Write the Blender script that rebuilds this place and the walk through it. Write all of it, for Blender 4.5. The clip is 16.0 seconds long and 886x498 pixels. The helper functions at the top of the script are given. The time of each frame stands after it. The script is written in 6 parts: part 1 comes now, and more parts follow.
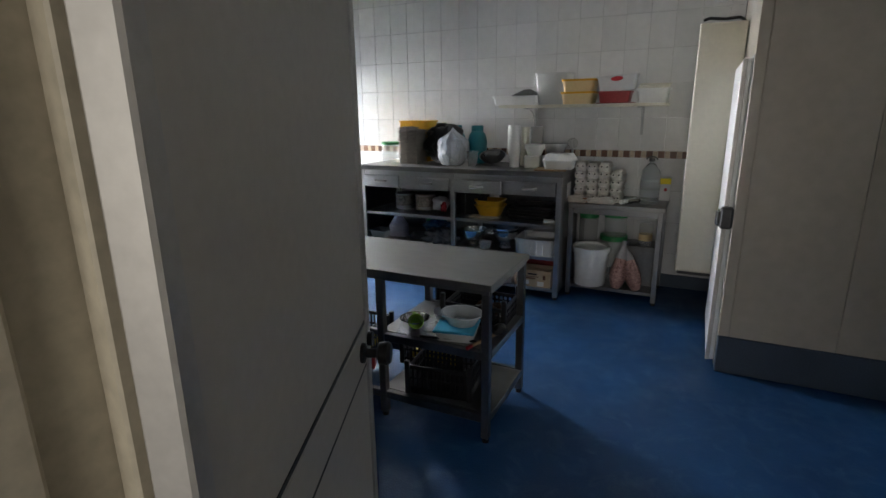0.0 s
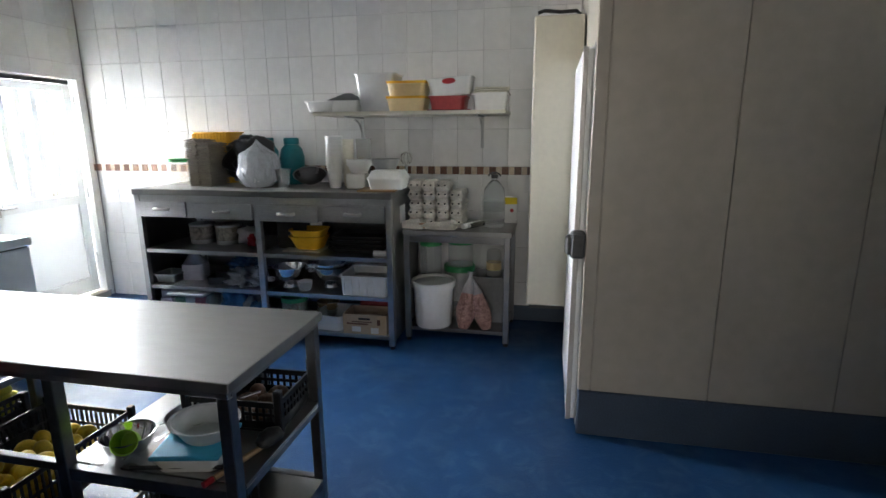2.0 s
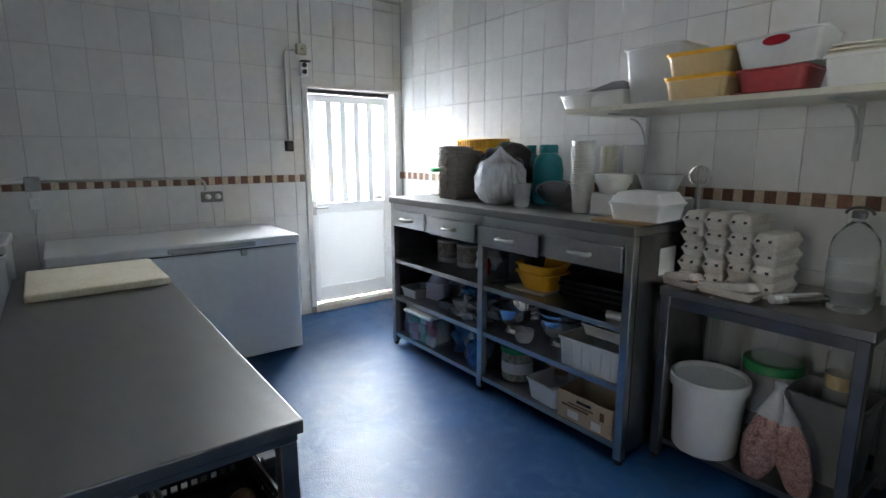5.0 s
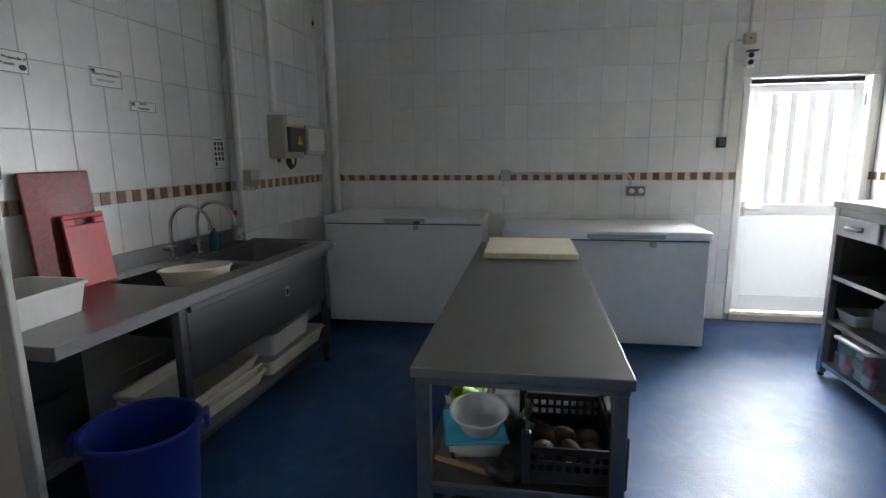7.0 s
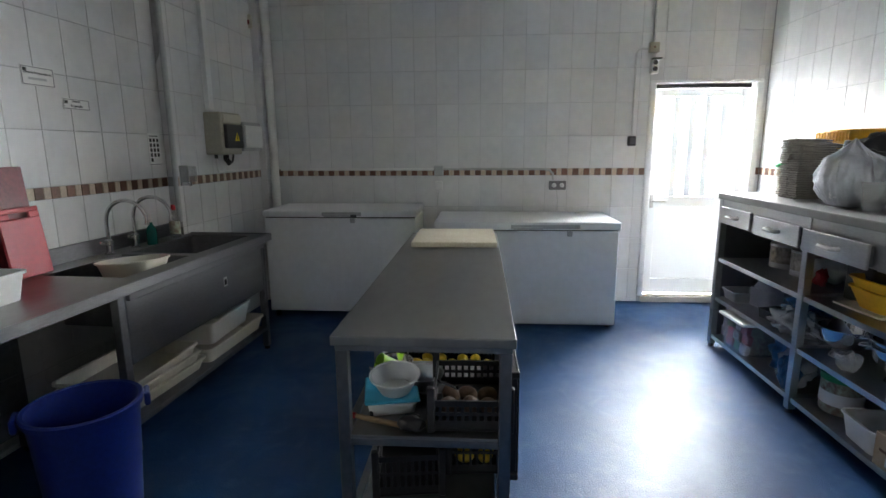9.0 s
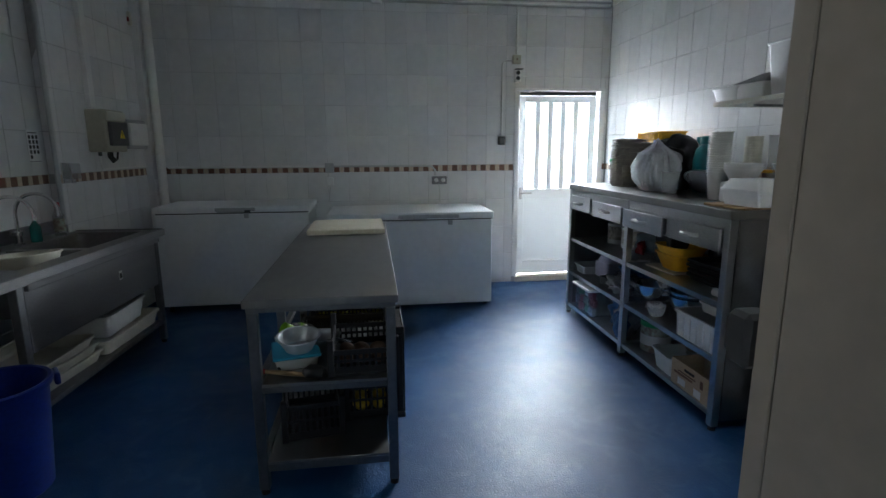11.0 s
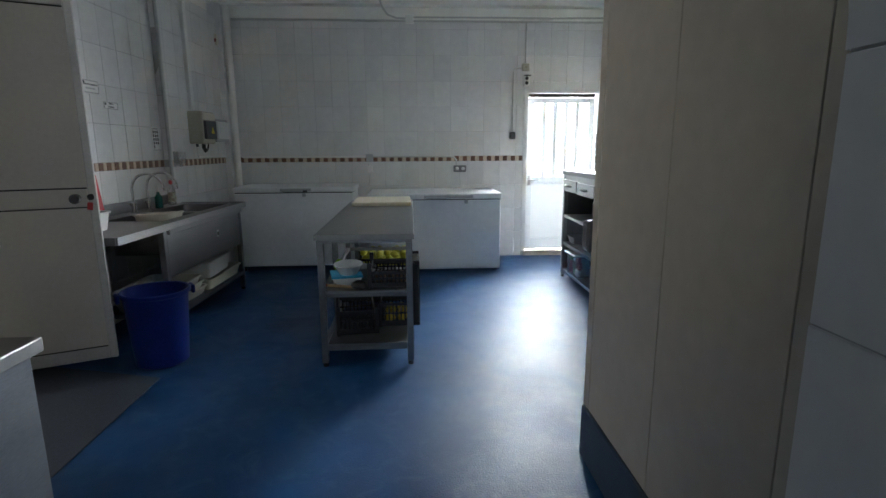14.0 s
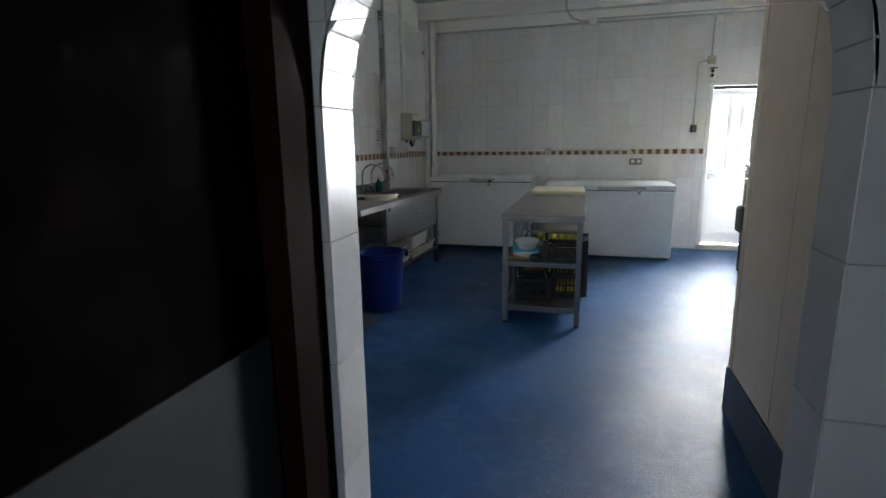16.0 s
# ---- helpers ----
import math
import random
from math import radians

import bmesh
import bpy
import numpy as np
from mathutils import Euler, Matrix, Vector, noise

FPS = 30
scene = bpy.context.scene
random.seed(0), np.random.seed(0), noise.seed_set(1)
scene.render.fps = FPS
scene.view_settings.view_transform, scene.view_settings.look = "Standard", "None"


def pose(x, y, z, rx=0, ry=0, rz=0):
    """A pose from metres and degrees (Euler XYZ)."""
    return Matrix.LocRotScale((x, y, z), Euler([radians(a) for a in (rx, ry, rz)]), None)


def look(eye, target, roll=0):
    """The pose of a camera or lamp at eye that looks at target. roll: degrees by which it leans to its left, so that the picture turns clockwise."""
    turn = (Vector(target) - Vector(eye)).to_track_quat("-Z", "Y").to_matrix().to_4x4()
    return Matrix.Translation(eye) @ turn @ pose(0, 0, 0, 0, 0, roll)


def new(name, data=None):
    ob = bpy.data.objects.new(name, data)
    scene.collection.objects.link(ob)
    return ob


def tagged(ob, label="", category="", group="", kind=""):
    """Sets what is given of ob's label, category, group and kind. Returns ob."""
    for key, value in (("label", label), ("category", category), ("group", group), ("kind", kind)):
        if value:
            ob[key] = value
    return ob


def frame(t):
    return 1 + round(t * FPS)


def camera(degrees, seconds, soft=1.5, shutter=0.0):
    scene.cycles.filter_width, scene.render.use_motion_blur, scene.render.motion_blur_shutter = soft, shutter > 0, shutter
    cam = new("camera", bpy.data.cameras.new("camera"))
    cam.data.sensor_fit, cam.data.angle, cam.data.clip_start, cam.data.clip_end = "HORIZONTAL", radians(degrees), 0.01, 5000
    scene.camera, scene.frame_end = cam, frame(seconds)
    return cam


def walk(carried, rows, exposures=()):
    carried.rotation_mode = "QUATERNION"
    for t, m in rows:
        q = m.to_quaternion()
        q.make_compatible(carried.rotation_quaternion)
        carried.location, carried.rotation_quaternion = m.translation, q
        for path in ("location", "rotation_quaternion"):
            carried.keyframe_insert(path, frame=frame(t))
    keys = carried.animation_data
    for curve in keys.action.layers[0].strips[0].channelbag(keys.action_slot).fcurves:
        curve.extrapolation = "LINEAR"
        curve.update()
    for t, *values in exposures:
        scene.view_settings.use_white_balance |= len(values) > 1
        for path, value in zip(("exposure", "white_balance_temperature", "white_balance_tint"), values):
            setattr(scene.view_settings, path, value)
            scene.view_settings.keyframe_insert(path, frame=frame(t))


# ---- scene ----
cam = camera(81.3, 16.0)
PATH = [
    (0, (0.084, 0.12, 1.698), (-0.768, 1.855, 1.185), -0.7),
    (0.5, (0.033, 0.339, 1.695), (-0.602, 2.171, 1.204), -0.3),
    (1, (0.053, 0.545, 1.665), (-0.408, 2.437, 1.21), -0.4),
    (1.5, (0.12, 0.849, 1.622), (-0.279, 2.759, 1.181), -0.4),
    (2, (0.13, 1.127, 1.58), (-0.263, 3.039, 1.147), -0.3),
    (2.5, (0.191, 1.405, 1.536), (-0.208, 3.32, 1.121), -0.2),
    (3, (0.262, 1.656, 1.5), (-0.245, 3.549, 1.101), -0.3),
    (5.5, (0.37, 2.664, 1.505), (-1.465, 3.371, 1.144), -0.2),
    (6, (0.419, 2.702, 1.494), (-1.543, 2.853, 1.138), -0.5),
    (6.5, (0.534, 2.671, 1.491), (-1.426, 2.496, 1.135), -0.5),
    (7, (0.632, 2.668, 1.495), (-1.306, 2.334, 1.134), -0.6),
    (7.5, (0.722, 2.761, 1.494), (-1.19, 2.302, 1.127), -0.6),
    (8, (0.812, 2.839, 1.498), (-1.088, 2.338, 1.126), -0.7),
    (8.5, (0.842, 2.844, 1.513), (-1.073, 2.411, 1.131), -0.5),
    (9, (0.883, 2.836, 1.507), (-1.075, 2.693, 1.127), -0.4),
    (9.5, (0.949, 2.876, 1.519), (-1.007, 3.053, 1.142), -0.4),
    (12, (1.731, 2.845, 1.439), (-0.214, 3.113, 1.059), -0.3),
    (12.5, (1.939, 2.828, 1.426), (-0.006, 3.092, 1.043), -0.2),
    (13, (2.105, 2.85, 1.431), (0.158, 3.099, 1.048), -0.3),
    (13.5, (2.317, 2.952, 1.441), (0.362, 3.116, 1.053), -0.4),
    (14, (2.491, 2.945, 1.424), (0.532, 3.065, 1.038), -0.3),
    (14.5, (2.647, 2.953, 1.439), (0.688, 3.014, 1.045), -0.3),
    (15, (2.824, 3.014, 1.439), (0.867, 2.902, 1.041), -0.4),
    (15.5, (3.016, 2.997, 1.429), (1.08, 2.697, 1.028), -0.5),
    (16, (3.207, 2.957, 1.443), (1.32, 2.432, 1.038), -0.8),
]
EXPOSURES = [(0, 0.4, 6500, 11), (0.5, 1.0, 6600, 11), (1, 1.0, 6500, 11), (1.5, 0.9, 6500, 11), (3, 1.1, 6500, 11), (5.5, 0.6, 6200, 10), (7, 0.8, 6500, 11), (9, 1.05, 6500, 11), (9.7, 0.8, 6300, 11), (12, 0.15, 5900, 6), (13, 0.45, 5950, 6), (14, 0.92, 6200, 8), (15, 0.95, 6300, 9), (16, 1.05, 6450, 9)]
walk(cam, [(t, look(eye, target, roll)) for t, eye, target, roll in PATH], EXPOSURES)

# ---- world, lights, exposure ----
world = bpy.data.worlds.new("world")
scene.world = world
world.use_nodes = True
wn = world.node_tree
sky = wn.nodes.new("ShaderNodeTexSky")
sky.sky_type = "NISHITA"
sky.sun_disc = False
sky.sun_elevation, sky.sun_rotation = radians(48), radians(250)
bgn = wn.nodes["Background"]
bgn.inputs["Strength"].default_value = 0.1
wn.links.new(sky.outputs[0], bgn.inputs["Color"])


def area(name, m, w, h, watts, colour):
    d = bpy.data.lights.new(name, "AREA")
    d.shape, d.size, d.size_y, d.energy, d.color = "RECTANGLE", w, h, watts, colour
    ob = new(name, d)
    ob.matrix_world = m
    return ob


# daylight behind the glazed back door
area("door_daylight", look((-6.4, 6.85, 2.25), (0, 6.85, 2.25)), 4.8, 2.7, 4700, (0.93, 0.97, 1.0))
# daylight in the window of the next room
area("window_daylight", look((5.7, 2.75, 1.7), (0, 2.75, 1.5)), 1.0, 1.4, 4.8, (0.82, 0.91, 1.0))
# daylight at the end of the entrance passage
area("passage_daylight", look((0.2, -2.55, 1.5), (0.2, 2, 1.3)), 1.6, 1.9, 31, (1.0, 0.93, 0.83))


# ---- materials ----
def mat(name, colour, rough=0.5, metal=0.0, var=0.12, big=1.5, fine=40.0, bump=0.0, rvar=0.1, stretch=(1, 1, 1), second=None, spread=0.0, alpha=None, trans=0.0, ior=1.45, coat=0.0, detail=3):
    m = bpy.data.materials.new(name)
    m.use_nodes = True
    n, l = m.node_tree.nodes, m.node_tree.links
    p = n["Principled BSDF"]
    tc = n.new("ShaderNodeTexCoord")
    mp = n.new("ShaderNodeMapping")
    mp.inputs["Scale"].default_value = stretch
    l.new(tc.outputs["Object"], mp.inputs["Vector"])
    oi = n.new("ShaderNodeObjectInfo")
    off = n.new("ShaderNodeVectorMath")
    off.operation = "ADD"
    sc = n.new("ShaderNodeVectorMath")
    sc.operation = "SCALE"
    sc.inputs["Scale"].default_value = 7.0
    cmb = n.new("ShaderNodeCombineXYZ")
    for k in range(3):
        l.new(oi.outputs["Random"], cmb.inputs[k])
    l.new(cmb.outputs[0], sc.inputs[0])
    l.new(mp.outputs[0], off.inputs[0])
    l.new(sc.outputs[0], off.inputs[1])
    n1 = n.new("ShaderNodeTexNoise")
    n1.inputs["Scale"].default_value, n1.inputs["Detail"].default_value = big, 4
    n2 = n.new("ShaderNodeTexNoise")
    n2.inputs["Scale"].default_value, n2.inputs["Detail"].default_value = fine, detail
    l.new(off.outputs[0], n1.inputs["Vector"])
    l.new(off.outputs[0], n2.inputs["Vector"])
    add = n.new("ShaderNodeMath")
    add.operation = "ADD"
    l.new(n1.outputs["Fac"], add.inputs[0])
    l.new(n2.outputs["Fac"], add.inputs[1])
    ramp = n.new("ShaderNodeMapRange")
    ramp.inputs["From Min"].default_value, ramp.inputs["From Max"].default_value = 0.65, 1.35
    l.new(add.outputs[0], ramp.inputs["Value"])
    mix = n.new("ShaderNodeMix")
    mix.data_type = "RGBA"
    lo = [c * (1 - var) for c in colour]
    hi = list(second) if second else [min(1, c * (1 + var)) for c in colour]
    mix.inputs["A"].default_value, mix.inputs["B"].default_value = (*lo, 1), (*hi, 1)
    l.new(ramp.outputs[0], mix.inputs["Factor"])
    last = mix.outputs["Result"]
    if spread:
        hs = n.new("ShaderNodeHueSaturation")
        mr = n.new("ShaderNodeMapRange")
        mr.inputs["To Min"].default_value, mr.inputs["To Max"].default_value = 1 - spread, 1 + spread
        l.new(oi.outputs["Random"], mr.inputs["Value"])
        l.new(mr.outputs[0], hs.inputs["Value"])
        l.new(last, hs.inputs["Color"])
        last = hs.outputs["Color"]
    l.new(last, p.inputs["Base Color"])
    rr = n.new("ShaderNodeMapRange")
    rr.inputs["From Min"].default_value, rr.inputs["From Max"].default_value = 0.3, 0.7
    low, high = max(0.02, rough - rvar), min(1, rough + rvar)
    low, high = (max(low, 0.29), high) if rough >= 0.28 else (low, min(high, 0.26))
    rr.inputs["To Min"].default_value, rr.inputs["To Max"].default_value = low, high
    l.new(n1.outputs["Fac"], rr.inputs["Value"])
    l.new(rr.outputs[0], p.inputs["Roughness"])
    p.inputs["Metallic"].default_value = metal
    p.inputs["Transmission Weight"].default_value = trans
    p.inputs["IOR"].default_value = ior
    p.inputs["Coat Weight"].default_value = coat
    if alpha is not None:
        p.inputs["Alpha"].default_value = alpha
    if bump:
        b = n.new("ShaderNodeBump")
        b.inputs["Strength"].default_value, b.inputs["Distance"].default_value = bump, 0.004
        l.new(n2.outputs["Fac"], b.inputs["Height"])
        l.new(b.outputs[0], p.inputs["Normal"])
    return m




def epoxy(name):
    """Blue floor coating: grainy orange peel, duller scuffed clouds, pale dried residue, dark scuffs."""
    m = bpy.data.materials.new(name)
    m.use_nodes = True
    n, l = m.node_tree.nodes, m.node_tree.links
    p = n["Principled BSDF"]
    tc = n.new("ShaderNodeTexCoord")

    def noise_node(scale, detail, rough=0.5, warp=0.0):
        q = n.new("ShaderNodeTexNoise")
        q.inputs["Scale"].default_value, q.inputs["Detail"].default_value = scale, detail
        q.inputs["Roughness"].default_value, q.inputs["Distortion"].default_value = rough, warp
        l.new(tc.outputs["Object"], q.inputs["Vector"])
        return q.outputs["Fac"]

    def span(value, f0, f1, t0, t1):
        q = n.new("ShaderNodeMapRange")
        q.inputs["From Min"].default_value, q.inputs["From Max"].default_value = f0, f1
        q.inputs["To Min"].default_value, q.inputs["To Max"].default_value = t0, t1
        l.new(value, q.inputs["Value"])
        return q.outputs[0]

    def blend(fac, a, b):
        q = n.new("ShaderNodeMix")
        q.data_type = "RGBA"
        l.new(fac, q.inputs["Factor"])
        for k, v in (("A", a), ("B", b)):
            if isinstance(v, tuple):
                q.inputs[k].default_value = v
            else:
                l.new(v, q.inputs[k])
        return q.outputs["Result"]

    cloud = noise_node(2.6, 5, 0.6, 0.8)
    stain = noise_node(1.1, 4, 0.55)
    grain = noise_node(120, 2)
    blotch = noise_node(6.5, 4, 0.6, 1.2)
    base = blend(span(stain, 0.35, 0.65, 0, 1), (0.0085, 0.048, 0.140, 1), (0.0135, 0.073, 0.205, 1))
    base = blend(span(grain, 0.3, 0.7, 0, 0.35), base, (0.006, 0.035, 0.10, 1))
    base = blend(span(blotch, 0.50, 0.70, 0, 0.22), base, (0.12, 0.20, 0.30, 1))
    l.new(base, p.inputs["Base Color"])
    rsum = n.new("ShaderNodeMath")
    rsum.operation = "ADD"
    l.new(span(cloud, 0.34, 0.64, 0.32, 0.52), rsum.inputs[0])
    l.new(span(blotch, 0.35, 0.65, 0.0, 0.05), rsum.inputs[1])
    l.new(rsum.outputs[0], p.inputs["Roughness"])
    p.inputs["IOR"].default_value = 1.38
    b = n.new("ShaderNodeBump")
    b.inputs["Strength"].default_value, b.inputs["Distance"].default_value = 0.5, 0.004
    l.new(grain, b.inputs["Height"])
    l.new(b.outputs[0], p.inputs["Normal"])
    return m


M_FLOOR = epoxy("blue_epoxy")
M_KERB = mat("blue_grey_coving", (0.045, 0.065, 0.095), 0.45, var=0.25, big=3, fine=120, bump=0.2)
M_RAMP = mat("grey_cement_paint", (0.055, 0.065, 0.085), 0.6, var=0.35, big=2.5, fine=90, bump=0.3)
M_TILE = mat("glazed_wall_tile", (0.66, 0.66, 0.65), 0.31, var=0.06, big=2.0, fine=14, bump=0.05, rvar=0.02, spread=0.035, second=(0.71, 0.705, 0.695))
M_GROUT = mat("grey_grout", (0.36, 0.355, 0.35), 0.85, var=0.25, big=1.2, fine=20)
M_BROWN = mat("brown_listello", (0.16, 0.075, 0.045), 0.3, var=0.35, big=25, fine=90, spread=0.25)
M_CREAMSQ = mat("cream_listello", (0.55, 0.44, 0.33), 0.3, var=0.2, big=30, fine=90, spread=0.12)
M_PLASTER = mat("white_plaster", (0.83, 0.82, 0.78), 0.8, var=0.06, big=1.2, fine=60, bump=0.15)
M_PANEL = mat("cream_cold_panel", (0.42, 0.38, 0.315), 0.38, var=0.09, big=1.6, fine=14, bump=0.05, rvar=0.08)
M_SEAM = mat("dark_seam", (0.12, 0.10, 0.08), 0.8)
M_PANEL2 = mat("ivory_enamel", (0.70, 0.66, 0.54), 0.4, var=0.05, big=1.5, fine=30)
M_WHITE = mat("white_enamel", (0.80, 0.81, 0.815), 0.35, var=0.05, big=2, fine=18, bump=0.05)
M_LACQ = mat("white_lacquered_aluminium", (0.74, 0.74, 0.73), 0.35, var=0.05, big=1.2, fine=30)
M_DOORG = mat("grey_door_laminate", (0.52, 0.49, 0.44), 0.45, var=0.06, big=1.0, fine=40, bump=0.03)
M_ALU = mat("anodised_aluminium", (0.50, 0.49, 0.47), 0.42, 0.35, var=0.1, big=2, fine=60)
M_CREAMF = mat("cream_door_frame", (0.46, 0.42, 0.33), 0.5, var=0.2, big=4, fine=50)
M_STEEL = mat("brushed_steel", (0.44, 0.44, 0.445), 0.32, 1.0, var=0.14, big=2.2, fine=40, rvar=0.03, stretch=(1, 5, 5))
# Darker copy of brushed_steel: shade on sink and end faces is in its colour.
M_STEELK = mat("shaded_steel", (0.27, 0.27, 0.275), 0.31, 1.0, var=0.14, big=2.2, fine=40, rvar=0.02, stretch=(1, 5, 5))
M_STEELT = mat("worn_steel_top", (0.26, 0.257, 0.25), 0.39, 1.0, var=0.08, big=2.0, fine=9, rvar=0.03, stretch=(1, 2.5, 1))
# Darker steel again, with the shade of backlit legs and inner parts painted in.
M_STEELD = mat("shaded_steel_frame", (0.22, 0.22, 0.225), 0.34, 1.0, var=0.15, big=3, fine=40)
M_CHROME = mat("polished_steel", (0.68, 0.68, 0.69), 0.10, 1.0, var=0.05, rvar=0.05)
M_BLACK = mat("black_plastic", (0.012, 0.012, 0.013), 0.45, var=0.3, big=6, fine=80)
M_DARK = mat("dark_grey_plastic", (0.07, 0.072, 0.075), 0.45, var=0.2)
M_GREYP = mat("light_grey_plastic", (0.42, 0.43, 0.43), 0.45, var=0.1)
M_WPLAST = mat("white_plastic", (0.75, 0.75, 0.73), 0.4, var=0.05, fine=30)
M_CPLAST = mat("cream_plastic", (0.66, 0.63, 0.53), 0.42, var=0.08, fine=30)
M_CLEAR = mat("milky_clear_plastic", (0.82, 0.84, 0.84), 0.2, var=0.05, alpha=0.24)
M_MILK = mat("milky_white_plastic", (0.80, 0.81, 0.81), 0.32, var=0.05, alpha=0.72)
M_FILM = mat("thin_clear_film", (0.80, 0.82, 0.84), 0.2, var=0.1, big=9, fine=40, alpha=0.34, bump=0.2)
M_BOARD = mat("worn_cutting_board", (0.66, 0.58, 0.40), 0.55, var=0.12, big=5, fine=80, bump=0.1, second=(0.74, 0.70, 0.58))
M_RED = mat("red_polyethylene", (0.21, 0.012, 0.02), 0.45, var=0.35, big=4, fine=60, second=(0.27, 0.03, 0.038))
M_RED2 = mat("bright_red_polyethylene", (0.42, 0.02, 0.03), 0.4, var=0.15)
M_BUCKET = mat("blue_bucket_plastic", (0.008, 0.026, 0.20), 0.4, var=0.2, big=4, fine=60)
M_YELLOW = mat("yellow_plastic", (0.80, 0.42, 0.02), 0.45, var=0.1)
M_YCLEAR = mat("yellow_tinted_plastic", (0.82, 0.62, 0.32), 0.3, var=0.08, trans=0.25)
M_REDC = mat("red_tinted_plastic", (0.40, 0.06, 0.06), 0.35, var=0.2)
M_GREEN = mat("green_plastic", (0.03, 0.28, 0.09), 0.4, var=0.1)
M_LIME = mat("lime_plastic", (0.32, 0.62, 0.02), 0.4, var=0.1)
M_TEAL = mat("teal_plastic", (0.005, 0.16, 0.19), 0.35, var=0.15)
M_BLUEL = mat("light_blue_lid", (0.04, 0.38, 0.60), 0.4, var=0.08)
M_PULP = mat("grey_egg_pulp", (0.60, 0.56, 0.50), 0.9, var=0.2, big=12, fine=120, bump=0.5)
M_PULPD = mat("brown_egg_pulp", (0.27, 0.24, 0.20), 0.9, var=0.25, big=12, fine=120, bump=0.5)
M_CARD = mat("printed_cardboard", (0.50, 0.38, 0.26), 0.8, var=0.15, big=6, fine=100, bump=0.1)
M_WOOD = mat("pale_wood", (0.38, 0.25, 0.13), 0.55, var=0.2, big=4, fine=50, stretch=(1, 8, 8))
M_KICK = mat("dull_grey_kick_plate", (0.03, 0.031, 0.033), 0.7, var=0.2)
# Door shade is in these colours: near black, low IOR against the window lamp.
M_DWOOD = mat("shade_darkened_brown_wood", (0.0022, 0.0011, 0.0009), 0.9, var=0.35, big=3, fine=40, stretch=(4, 4, 0.6), bump=0.1, ior=1.08)
M_RWOOD = mat("shade_darkened_red_wood", (0.015, 0.0038, 0.0025), 0.85, var=0.35, big=3, fine=40, stretch=(4, 4, 0.6), ior=1.15)
M_LEMON = mat("lemon_skin", (0.72, 0.50, 0.04), 0.45, var=0.2, big=9, fine=120, bump=0.25, spread=0.15)
M_LEMONG = mat("greenish_lemon_skin", (0.56, 0.52, 0.06), 0.45, var=0.2, big=9, fine=120, bump=0.25, spread=0.15)
M_EGG = mat("brown_eggshell", (0.42, 0.22, 0.13), 0.55, var=0.15, spread=0.2)
M_POTATO = mat("earthy_potato_skin", (0.11, 0.062, 0.036), 0.7, var=0.3, big=14, fine=120, bump=0.3, spread=0.2)
M_BEAN = mat("pinkish_dried_beans", (0.26, 0.085, 0.075), 0.6, var=0.65, big=30, fine=110, bump=0.8, second=(0.52, 0.32, 0.28))
M_BAG = mat("black_bin_bag", (0.008, 0.008, 0.009), 0.28, var=0.3, big=10, fine=30, bump=0.5)
M_BLUEB = mat("blue_fabric_bag", (0.015, 0.09, 0.20), 0.5, var=0.4, big=12, fine=60, bump=0.4)
M_LILAC = mat("lilac_jug_plastic", (0.46, 0.44, 0.52), 0.4, var=0.1)
M_CREAMB = mat("beige_enclosure", (0.40, 0.38, 0.30), 0.5, var=0.1)
M_SIGN = mat("white_sign_card", (0.72, 0.72, 0.70), 0.5, var=0.03)
M_INK = mat("black_ink", (0.02, 0.02, 0.02), 0.6)
M_WARN = mat("warning_yellow", (0.80, 0.62, 0.02), 0.5)
M_LABELR = mat("red_green_label", (0.42, 0.12, 0.10), 0.5, var=0.6, big=22, fine=50, second=(0.45, 0.55, 0.42))
M_LABELC = mat("cream_can_label", (0.26, 0.22, 0.19), 0.5, var=0.7, big=18, fine=40, second=(0.46, 0.42, 0.36))
M_BINGR = mat("mid_grey_bin_plastic", (0.20, 0.20, 0.20), 0.45, var=0.15)
M_WATER = mat("clear_bottle", (0.88, 0.92, 0.93), 0.06, var=0.02, trans=0.92, ior=1.2)
M_GLASS = mat("frosted_pane", (0.95, 0.97, 0.98), 0.22, var=0.02, trans=0.97, ior=1.08)
M_PANELT = mat("translucent_door_panel", (0.90, 0.93, 0.95), 0.4, var=0.04, trans=0.85, ior=1.08)
M_STONE = mat("stone_sill", (0.50, 0.44, 0.37), 0.6, var=0.2, big=9, fine=90)
M_CONC = mat("grey_brown_passage_wall", (0.26, 0.23, 0.20), 0.8, var=0.2, big=2, fine=60, bump=0.2)
M_CONDUIT = mat("greyed_white_conduit", (0.50, 0.50, 0.48), 0.45, var=0.12)
M_BATT = mat("teal_soap", (0.02, 0.25, 0.22), 0.2, var=0.1, trans=0.4)



